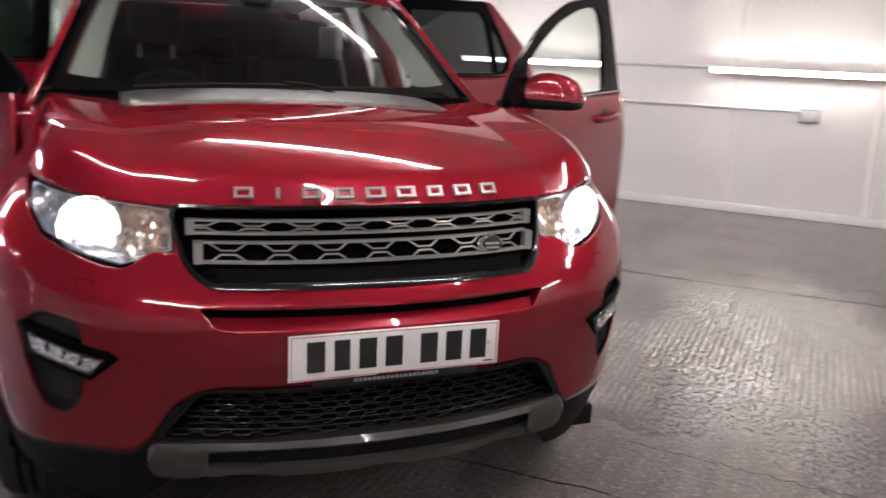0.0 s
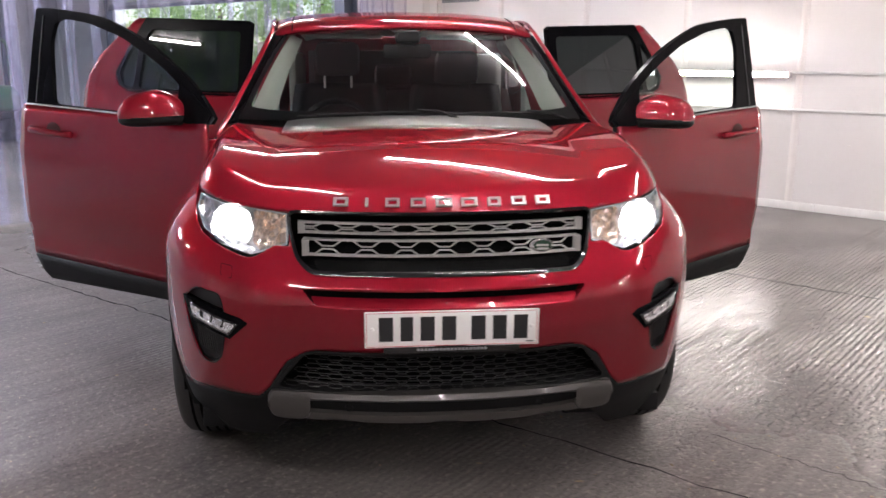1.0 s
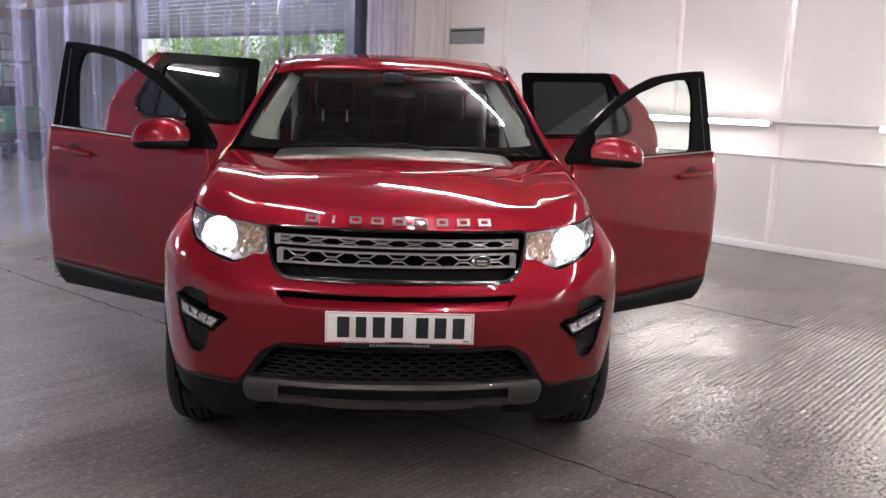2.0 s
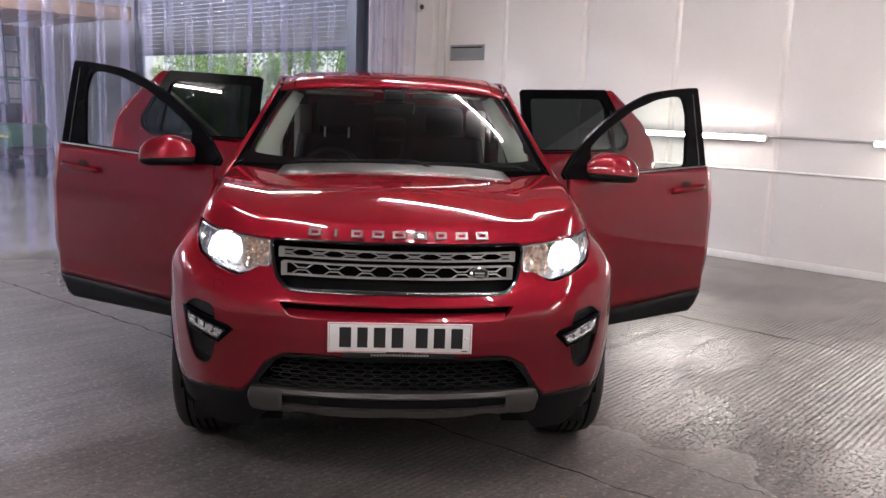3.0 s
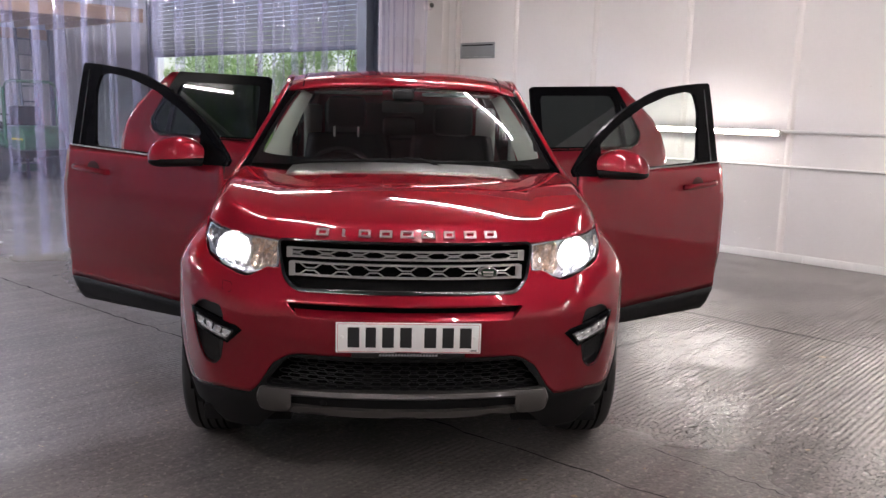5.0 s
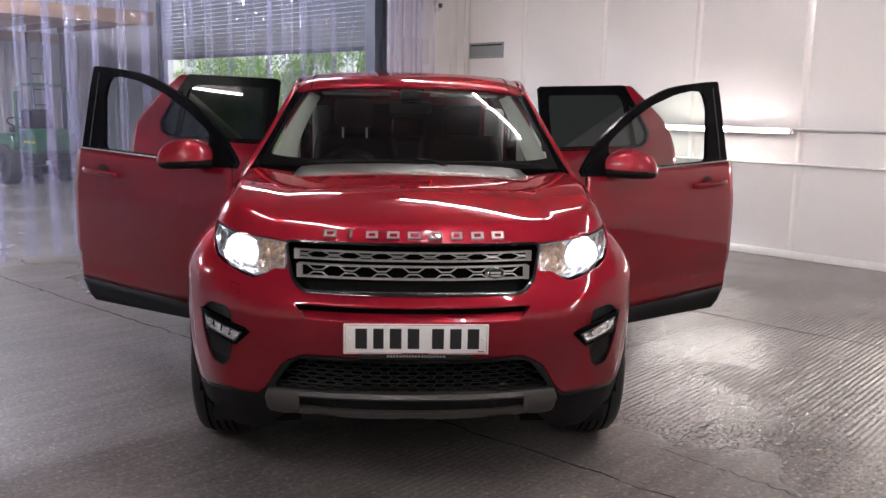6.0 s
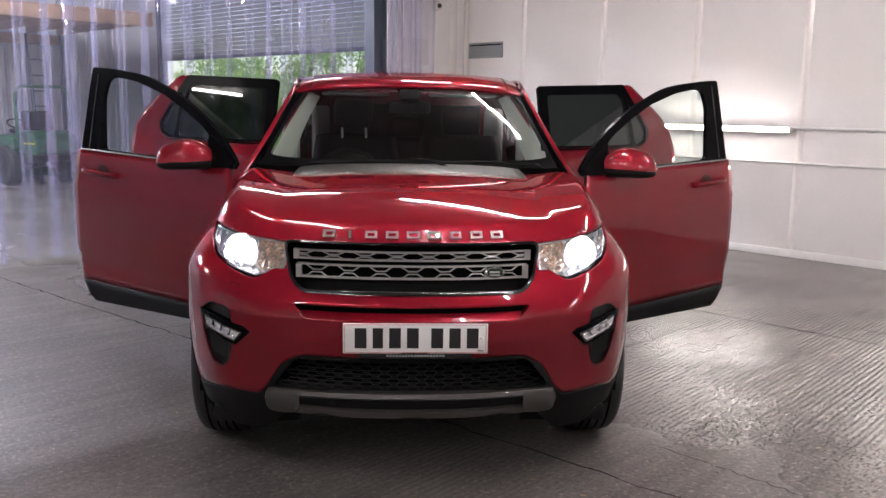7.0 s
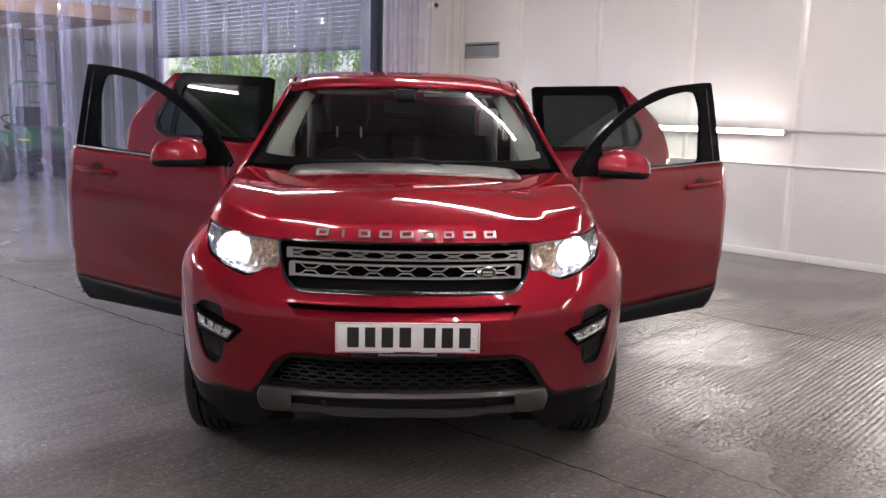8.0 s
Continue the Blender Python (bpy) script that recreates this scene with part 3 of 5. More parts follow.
def build_hall():
    """The workshop hall that shows through the curtain, and the yard beyond its shutter."""
    top = 4.6
    # unseen opening added in the end wall, lets daylight reach floor and wing
    bm = corrugated(bmesh.new(), (-7.0, 10.6), (0, 10.6), 0, top)
    corrugated(bm, (-19, 10.6), (-14.0, 10.6), 0, top)
    corrugated(bm, (-14.0, 10.6), (-7.0, 10.6), 4.1, top)
    tagged(room_part("hall_wall_north", bm, CLAD, smooth=0, thick=0.02), "grey corrugated metal end wall with an unseen opening added for daylight", "wall", kind="structure")
    bm = boxes(((0.0, 0.25, 0), (0.2, 1.5, top)), ((0.0, 8.95, 0), (0.2, 10.7, top)), ((0.0, 1.5, 4.1), (0.2, 8.95, top)))
    tagged(room_part("hall_wall_east", bm, CLAD, smooth=0), "grey hall wall with a wide shutter opening", "wall", kind="structure")
    tagged(room_part("hall_wall_west", boxes(((-19.2, 0.25, 0), (-19, 10.7, top))), CLAD, smooth=0), "plain grey hall wall", "wall", kind="structure")
    tagged(room_part("hall_wall_south", boxes(((-19.2, 0.26, HIGH + 0.2), (0.2, 0.4, top)), ((-19.2, 0.26, 0), (-WIDE - 0.3, 0.4, HIGH + 0.2))), CLAD, smooth=0), "plain grey hall wall", "wall", kind="structure")
    tagged(room_part("hall_ceiling", boxes(((-19.2, 0.25, top), (0.2, 10.8, top + 0.15))), CLAD, smooth=0), "plain grey hall ceiling", "ceiling", kind="structure")
    # half-raised roller shutter
    sh = thing("roller_shutter", "grey slatted roller shutter, half raised over the opening", "shutter", m=ROOM)
    z, slat = 2.43, None
    while z < 4.1:
        if slat is None:
            bm = bmesh.new()
            prism(bm, [(0.03, 0), (0.05, 0.006), (0.058, 0.035), (0.05, 0.066), (0.03, 0.072)], "y", 0, 1)
            for v in bm.verts:
                v.co = (v.co.x + 0.02, 1.52 + v.co.y * 7.4, v.co.z)
            slat = part("slat", bm, SHUT, sh)
            slat.location.z = z
        else:
            o = new("slat", slat.data)
            o.parent, o.location = sh, (0, 0, z)
        z += 0.078
    part("bottom_bar", boxes(((0.035, 1.52, 2.36), (0.09, 8.92, 2.428)), bevel=0.004), STEEL, sh)
    for y in (1.49, 8.9):
        part("guide", boxes(((-0.02, y, 0), (0.12, y + 0.07, 4.1)), bevel=0.004), STEEL, sh)
    # timber mezzanine
    mz = thing("timber_mezzanine", "timber storage mezzanine with plank deck along the hall wall", "mezzanine", m=ROOM)
    part("front_beam", boxes(((-5.0, 6.0, 2.80), (-1.6, 6.08, 3.00)), bevel=0.004), TIMBER, mz)
    part("rear_beam", boxes(((-5.0, 9.9, 2.62), (-1.6, 9.98, 2.82)), bevel=0.004), TIMBER, mz)
    for k in range(6):
        x = -1.7 - k * 0.6
        part("joist", boxes(((x - 0.03, 6.09, 2.83), (x + 0.03, 9.89, 2.97)), bevel=0.003), TIMBER, mz)
    for k in range(24):
        y = 6.02 + k * 0.165
        part("plank", boxes(((-5.0, y, 3.005), (-1.58, y + 0.158, 3.03)), bevel=0.003), TIMBER, mz)
    for x in (-1.66, -4.9):
        part("post", boxes(((x - 0.05, 9.80, 0), (x + 0.05, 9.89, 2.825)), bevel=0.004), STEEL, mz)
    # ladder
    la = thing("ladder", "dark grey ladder standing under the mezzanine", "ladder", m=ROOM @ pose(-2.72, 8.1, 0, -3, 0, 30))
    for q in (-0.2, 0.2):
        part("stile", boxes(((q - 0.012, -0.03, 0), (q + 0.012, 0.03, 2.7)), bevel=0.003), STEEL, la)
    for k in range(9):
        bm = bmesh.new()
        tube(bm, [(-0.19, 0, 0.28 + k * 0.28), (0.19, 0, 0.28 + k * 0.28)], 0.014, 8)
        part("rung", bm, STEEL, la)
    build_mower()
    # unseen tube lamps, added to light the hall
    lamp = None
    for x in (-6.6, -10.5):
        for y in (2.6, 6.0):
            m = ROOM @ pose(x, y, top - 0.14)
            if lamp is None:
                lamp = thing("hall_fill_lamp", "unseen lit fluorescent batten, added under the hall roof", "lamp", "hall lamps", m=m)
                bm = bmesh.new()
                tube(bm, [(-0.9, 0, 0), (0.9, 0, 0)], 0.03, 10)
                part("tube", bm, HALL_M, lamp, "glowing white tube")
                part("batten", boxes(((-0.92, -0.04, 0.035), (0.92, 0.04, 0.138)), bevel=0.004), SEAM, lamp)
            else:
                copy_thing(lamp, m)
    # yard
    bm = bmesh.new()
    bmesh.ops.create_grid(bm, x_segments=8, y_segments=8, size=400, matrix=Matrix.Translation((0, 0, -0.21)))
    tagged(room_part("ground", bm, TARMAC, smooth=0), "dark tarmac yard outside", "ground", kind="structure")
    # hedge of leafy clumps
    hd = thing("hedge", "tall leafy green hedge in daylight outside", "hedge", m=ROOM @ pose(7.5, 9.5, -0.2))
    rnd = random.Random(7)
    bm = bmesh.new()
    for k in range(9):
        y = -10 + k * 2.5
        tube(bm, [(0.4, y, 0), (0.42 + rnd.uniform(-.2, .2), y + rnd.uniform(-.2, .2), 1.5), (0.5, y + rnd.uniform(-.4, .4), 3.2)], 0.07, 7)
        for j in range(6):
            zz = rnd.uniform(0.7, 2.9)
            tube(bm, [(0.42, y, zz), (0.4 + rnd.uniform(-.8, .8), y + rnd.uniform(-1, 1), zz + rnd.uniform(.3, .9))], 0.02, 5)
    part("stems", bm, BARK, hd)
    n = 100000
    rs = np.random.RandomState(3)
    c = np.empty((n, 3))
    clump = np.stack([rs.uniform(-0.7, 1.2, 470), rs.uniform(-11, 12, 470), rs.uniform(0.1, 4.0, 470)], 1)
    rad = rs.uniform(0.25, 0.6, 470)
    pick = rs.randint(0, 470, n)
    off = rs.normal(size=(n, 3))
    off /= np.linalg.norm(off, axis=1)[:, None]
    c = clump[pick] + off * (rad[pick] * rs.uniform(0.6, 1.05, n))[:, None]
    a = rs.normal(size=(n, 3))
    a /= np.linalg.norm(a, axis=1)[:, None]
    b = np.cross(a, off)
    b /= np.linalg.norm(b, axis=1)[:, None] + 1e-6
    sz = rs.uniform(0.03, 0.075, n)[:, None]
    verts = np.stack([c - a * sz, c + b * sz * 0.45, c + a * sz, c - b * sz * 0.45], 1).reshape(-1, 3)
    me = bpy.data.meshes.new("leaves")
    me.from_pydata(verts.tolist(), [], np.arange(4 * n).reshape(-1, 4).tolist())
    me.materials.append(LEAF)
    lv = new("leaves", me)
    lv.parent = hd
    lv["kind"] = "stuff"


def build_mower():
    """Green ride-on mower with a roll hoop."""
    mw = thing("ride_on_mower", "green ride-on mower with black seat and green roll hoop", "mower", m=ROOM @ pose(-2.98, 7.9, 0, 0, 0, 8) @ Matrix.Diagonal((1.05, .95, 1, 1)))
    bm = boxes(((-0.35, -0.55, 0.42), (0.35, 0.5, 0.62)), bevel=0.04)
    part("chassis", bm, BLACK, mw)
    bm = bmesh.new()
    prism(bm, rounded([(-0.75, 0.55), (-0.75, 0.86), (-0.55, 0.98), (-0.05, 0.98), (0.0, 0.6)], 0.1), "x", -0.36, 0.36)
    part("engine_hood", bm, GREEN, mw, "glossy green engine hood", bevel=0.02)
    for q in (-1, 1):
        bm = bmesh.new()
        prism(bm, rounded([(-0.35, 0.62), (-0.28, 0.88), (0.25, 0.9), (0.42, 0.72), (0.42, 0.62)], 0.08), "x", q * 0.3, q * 0.56)
        part("mudguard", bm, GREEN, mw, bevel=0.02)
        part("stripe", boxes(((q * 0.365 - 0.003, -0.7, 0.74), (q * 0.365 + 0.003, -0.1, 0.77))), YELLOW, mw, "yellow stripe")
        for y, r, w in ((-0.02, 0.36, 0.24), (0.98, 0.24, 0.18)):
            x = q * (0.50 if r > 0.3 else 0.44)
            wh = sub("wheel", mw)
            bm = bmesh.new()
            lathe(bm, [(r * 0.55, -w / 2), (r * 0.9, -w / 2), (r, -w / 2 + 0.04), (r, w / 2 - 0.04), (r * 0.9, w / 2), (r * 0.55, w / 2)], Matrix.Translation((x, y, r)) @ pose(0, 0, 0, 0, 90), 28)
            part("tyre", bm, RUBBER, wh)
            bm = bmesh.new()
            lathe(bm, [(0.0, -w * 0.3), (r * 0.3, -w * 0.32), (r * 0.56, -w * 0.42), (r * 0.56, w * 0.42), (r * 0.3, w * 0.32), (0.0, w * 0.3)], Matrix.Translation((x, y, r)) @ pose(0, 0, 0, 0, 90), 24)
            part("rim", bm, BLACK, wh)
    part("seat", boxes(((-0.26, 0.02, 0.9), (0.26, 0.5, 1.0)), bevel=0.05), LEATHER, mw)
    part("backrest", boxes(((-0.25, -0.08, 0.98), (0.25, 0.04, 1.32)), bevel=0.05), LEATHER, mw)
    bm = bmesh.new()
    hoop = [(-0.46, -0.3, 0.6), (-0.46, -0.3, 1.55)] + [(-0.46 + 0.14 * (1 - math.cos(t)), -0.3, 1.55 + 0.2 * math.sin(t)) for t in (0.4, 0.8, 1.2, 1.57)]
    hoop += [(-p[0], p[1], p[2]) for p in hoop[::-1]]
    tube(bm, hoop, 0.03, 10)
    part("roll_hoop", bm, GREEN, mw)
    bm = bmesh.new()
    tube(bm, [(0, 0.85, 0.6), (0, 0.68, 1.05)], 0.03, 8)
    part("steering_column", bm, BLACK, mw)
    bm = bmesh.new()
    m = pose(0, 0.66, 1.07, 28)
    tube(bm, [m @ Vector((0.18 * math.cos(t), 0.18 * math.sin(t), 0)) for t in [2 * math.pi * k / 24 for k in range(24)]], 0.014, 8, True)
    part("steering_wheel", bm, BLACK, mw)
    part("foot_deck", boxes(((-0.42, 0.5, 0.34), (0.42, 1.1, 0.40)), bevel=0.02), BLACK, mw)
    part("cutting_deck", boxes(((-0.62, 0.35, 0.10), (0.62, 0.85, 0.26)), bevel=0.05), GREEN, mw)


# ---- the car: nose towards -y, middle on x = 0 ----
PLAN = [(0, 0), (.15, .006), (.30, .03), (.45, .072), (.58, .12), (.68, .175), (.77, .25), (.845, .335), (.90, .435), (.932, .55), (.948, .68), (.958, .82), (.96, 1.05), (.955, 1.32)]
EDGE = [(0, .15, .998), (.15, .156, .998), (.30, .18, .998), (.45, .222, .998), (.58, .275, 1.004), (.68, .335, 1.015), (.76, .42, 1.028), (.80, .52, 1.042),
        (.812, .60, 1.055), (.82, .70, 1.068), (.826, .80, 1.08), (.83, .93, 1.092), (.834, 1.12, 1.106), (.838, 1.34, 1.118)]
NS = 6
plan, edge = spline(PLAN, NS), spline(EDGE, NS)
tang = np.gradient(plan, axis=0)
inward = np.stack([-tang[:, 1], tang[:, 0]], 1)
inward /= np.linalg.norm(inward, axis=1)[:, None]
FRONT_Z = ([.22, .30, .36, .43, .50, .60, .66, .745, .79, .82, .86, .92, .985, 1.05], [.15, .10, .065, .035, .03, .015, 0, 0, .019, .043, .081, .121, .15, .17])
SIDE_Z = ([.22, .33, .40, .5, .6, .7, .9, .97, 1.03, 1.08, 1.12], [.08, .05, .03, .012, .004, 0, 0, .012, .045, .09, .12])


def eased(table, width):
    """A table of heights and offsets, with its kinks rounded."""
    z = np.linspace(table[0][0] - .1, table[0][-1] + .1, 400)
    v = np.interp(z, *table)
    k = np.exp(-0.5 * (np.arange(-60, 61) * (z[1] - z[0]) / width) ** 2)
    v = np.convolve(np.pad(v, 60, mode="edge"), k / k.sum(), mode="valid")
    return z, v


FRONT_Z, SIDE_Z = eased(FRONT_Z, .008), eased(SIDE_Z, .025)
CROWN = eased(([.1, .2, .3, .45, .65, .9, 1.15, 1.4], [1.010, 1.046, 1.079, 1.117, 1.152, 1.175, 1.186, 1.191]), .07)


def skin(k, z):
    """Point of the front skin at sample k of the plan and height z."""
    b, nrm, top = plan[k], inward[k], edge[k]
    f = nrm[1] ** 2
    d = f * np.interp(z, *FRONT_Z) + (1 - f) * np.interp(z, *SIDE_Z)
    x, y = b + nrm * d
    w = np.clip((z - 0.84) / (top[2] - 0.84), 0, 1) ** 1.6
    return np.array([x * (1 - w) + top[0] * w, y * (1 - w) + top[1] * w, z])


def face_y(x, z):
    """y of the front skin over (x, z)."""
    p = np.array([skin(k, z)[:2] for k in range(0, len(plan), 2)])
    return float(np.interp(abs(x), p[:, 0], p[:, 1]))


def side_x(y, z):
    """x of the front skin over (y, z)."""
    p = np.array([skin(k, z)[:2] for k in range(0, len(plan), 2)])
    return float(np.interp(y, p[:, 1], p[:, 0]))


def low_edge(x, y):
    """Where the red skin meets the black lower trim."""
    return float(np.interp(x, [0, .40, .45, .50, .565, .60, .73, .87, .96], [.602, .598, .582, .55, .45, .42, .415, .39, .37])) if y < 0.8 else 0.40


def cut(bm, poly):
    """Cut the outline into the mesh and take out what lies inside (outline in x, z)."""
    poly = ccw(poly)
    xs, zs = [p[0] for p in poly], [p[1] for p in poly]
    for a, b in zip(poly, poly[1:] + poly[:1]):
        fs = [f for f in bm.faces if min(xs) - .03 < f.calc_center_median().x < max(xs) + .03 and min(zs) - .03 < f.calc_center_median().z < max(zs) + .03]
        geom = list({v for f in fs for v in f.verts}) + list({e for f in fs for e in f.edges}) + fs
        bmesh.ops.bisect_plane(bm, geom=geom, dist=1e-5, plane_co=(a[0], 0, a[1]), plane_no=(b[1] - a[1], 0, -(b[0] - a[0])))
    dead = [f for f in bm.faces if inside((f.calc_center_median().x, f.calc_center_median().z), poly)]
    bmesh.ops.delete(bm, geom=dead, context="FACES")


def patch(poly, offset, nx=24, nz=14, fn=None):
    """Surface inside a convex outline in (x, z), that follows the front skin at an offset (inwards)."""
    poly = ccw(poly)
    xs, zs = [p[0] for p in poly], [p[1] for p in poly]
    bm = bmesh.new()
    sheet(bm, lambda a, b: (min(xs) + a * (max(xs) - min(xs)), 0, min(zs) + b * (max(zs) - min(zs))), nx, nz)
    for a, b in zip(poly, poly[1:] + poly[:1]):
        bmesh.ops.bisect_plane(bm, geom=bm.verts[:] + bm.edges[:] + bm.faces[:], dist=1e-6, plane_co=(a[0], 0, a[1]), plane_no=(b[1] - a[1], 0, -(b[0] - a[0])), clear_outer=True)
    for v in bm.verts:
        v.co.y = (fn or face_y)(v.co.x, v.co.z) + offset
    return bm


def rim(poly, out, depth, width=0.012, fn=None):
    """Frame round an outline: stands proud of the skin by out, reaches in by depth, and is width wide outwards."""
    poly = ccw(poly)
    dense = []
    for a, b in zip(poly, poly[1:] + poly[:1]):
        k = max(1, int(math.hypot(b[0] - a[0], b[1] - a[1]) / 0.03))
        dense += [(a[0] + (b[0] - a[0]) * i / k, a[1] + (b[1] - a[1]) * i / k) for i in range(k)]
    bm, n, f = bmesh.new(), len(dense), fn or face_y
    rows = []
    for i, p in enumerate(dense):
        a, b = dense[i - 1], dense[(i + 1) % n]
        d = Vector((b[0] - a[0], b[1] - a[1])).normalized()
        o = (p[0] + d.y * width, p[1] - d.x * width)
        y = f(*p)
        yo = f(*o)
        rows.append([bm.verts.new(v) for v in ((o[0], yo + 0.004, o[1]), (o[0], yo - out * 0.6, o[1]), (p[0] + d.y * width * .5, (y + yo) / 2 - out, p[1] - d.x * width * .5), (p[0], y - out * 0.6, p[1]), (p[0], y + depth, p[1]))])
    for i in range(n):
        a, b = rows[i], rows[(i + 1) % n]
        for j in range(4):
            bm.faces.new((a[j], b[j], b[j + 1], a[j + 1]))
    return bm


GRILLE = [(-.478, 1.2), (.478, 1.2), (.478, .985), (.452, .875), (.41, .834), (-.41, .834), (-.452, .875), (-.478, .985)]
SLOT = rounded([(-.435, .788), (.435, .788), (.395, .742), (-.395, .742)], .010, 3)
LIGHT = [(.478, 1.2), (.477, .897), (.521, .897), (.545, .886), (.564, .873), (.584, .864), (.606, .861), (.635, .866), (.675, .879), (.73, .897), (.768, .917), (.790, .946), (.803, .985), (.803, 1.2)]
FOG = rounded([(.828, .712), (.778, .755), (.697, .749), (.684, .70), (.688, .61), (.703, .535), (.732, .505), (.774, .512), (.797, .56), (.814, .625)], .016, 3)
INTAKE = rounded([(-.43, .585), (.43, .585), (.525, .462), (-.525, .462)], .03)


def arch_hole(bm, cy, r):
    dead = [f for f in bm.faces if abs(f.calc_center_median().x) > 0.6 and math.hypot(f.calc_center_median().y - cy, f.calc_center_median().z - 0.37) < r]
    bmesh.ops.delete(bm, geom=dead, context="FACES")


def front_skin(lo, hi, rows):
    """Front skin between two heights given along the plan, both sides joined."""
    bm = bmesh.new()
    K = len(plan)
    ids = [(k, -1) for k in range(K - 1, 0, -1)] + [(k, 1) for k in range(K)]
    vs = []
    for k, s in ids:
        z0, z1 = lo(k), hi(k)
        col = []
        for j in range(rows + 1):
            p = skin(k, z0 + (z1 - z0) * j / rows)
            col.append(bm.verts.new((s * p[0], p[1], p[2])))
        vs.append(col)
    for a, b in zip(vs, vs[1:]):
        for j in range(rows):
            bm.faces.new((a[j], b[j], b[j + 1], a[j + 1]))
    return bm


def bonnet_z(x, y):
    ax = abs(x)
    z = np.interp(y, *CROWN)
    z -= 0.062 * (ax / .84) ** 2.2
    w = ax - .560 + .02 * (1.2 - y)   # valley crease, then a flat shoulder
    z += 0.23 * (w + math.sqrt(w * w + .007 ** 2)) / 2 * np.clip((y - .22) / .22, 0, 1)
    return z


def build_bonnet(car):
    poly = [(-x, y) for x, y, z in edge[::3][::-1]] + [(x, y) for x, y, z in edge[::3][1:]]
    full = [(x, y) for x, y, z in edge]
    zz = [z for x, y, z in edge]
    bm = bmesh.new()
    sheet(bm, lambda a, b: (-.84 + 1.68 * a, .15 + 1.19 * b, 0), 168, 84)
    poly = ccw(poly)
    for a, b in zip(poly, poly[1:] + poly[:1]):
        bmesh.ops.bisect_plane(bm, geom=bm.verts[:] + bm.edges[:] + bm.faces[:], dist=1e-6, plane_co=(a[0], a[1], 0), plane_no=(b[1] - a[1], -(b[0] - a[0]), 0), clear_outer=True)
    fx = np.array(full)
    for v in bm.verts:
        p = np.array([abs(v.co.x), v.co.y])
        seg = fx[1:] - fx[:-1]
        t = np.clip(((p - fx[:-1]) * seg).sum(1) / (seg * seg).sum(1), 0, 1)
        near = np.hypot(*(p - fx[:-1] - seg * t[:, None]).T)
        k = int(near.argmin())
        e, ze = float(near[k]), zz[k] + (zz[k + 1] - zz[k]) * t[k]
        R = float(np.interp(v.co.y, [.2, .5, .9], [.12, .10, .07]))
        g = 1 - (1 - min(e / R, 1)) ** 2.2
        v.co.z = ze + (bonnet_z(v.co.x, v.co.y) - ze) * g + 0.003
    b = part("bonnet", bm, RED, car, "glossy red metallic bonnet", smooth=60, thick=0.012, out=(0, 0, 1))
    # raised badge blocks along the front lip
    xs = np.linspace(-.315, .318, 9)
    for x, w in zip(xs, (.046, .016, .044, .046, .05, .05, .042, .046, .046)):
        bm = bmesh.new()
        y0 = float(np.interp(abs(x), fx[:, 0], fx[:, 1]))
        if w < .02:
            box(bm, (-.0048, -.004, -.012), (.0048, .004, .012))
        else:
            for lo, hi in (((-w / 2, -.004, .0068), (w / 2, .004, .012)), ((-w / 2, -.004, -.012), (w / 2, .004, -.0068)), ((-w / 2, -.004, -.0067), (-w / 2 + .009, .004, .0067)), ((w / 2 - .009, -.004, -.0067), (w / 2, .004, .0067))):
                box(bm, lo, hi)
        o = part("badge_block", bm, SILVER, b, "satin silver badge block")
        o.matrix_local = pose(x, y0 + .022, 1.0315, -36, 0, math.degrees(math.atan(.47 * x))) @ Matrix.Diagonal((1, 1, 1.2, 1))


def honeycomb(parent, x0, x1, zlo, zhi, pitch, phase, yfn, r):
    """A row of long hexagons between two rails: each junction is a double link with four arms."""
    zm, h = (zlo + zhi) / 2, (zhi - zlo) / 2
    for k in range(-5, 6):
        c = (k + phase + .5) * pitch
        runs = []
        for q in (1, -1):
            near, far = zm + q * .22 * h, zm + q * h
            run = [(c - pitch * .34, far), (c - pitch * .14, near), (c + pitch * .14, near), (c + pitch * .34, far)]
            runs.append([(x, z) for x, z in run if x0 < x < x1])
        if min(len(v) for v in runs) < 2:
            continue
        bm = bmesh.new()
        for v in runs:
            tube(bm, [(x, yfn(x, z), z) for x, z in v], r, 5)
        part("mesh_link", bm, SILVER, parent)


FOGM = mat("fog_lamp_crystal", (.72, .72, .74), .15, .75, vary=.45, scale=60, bump=.9, grain=70, depth=.01)


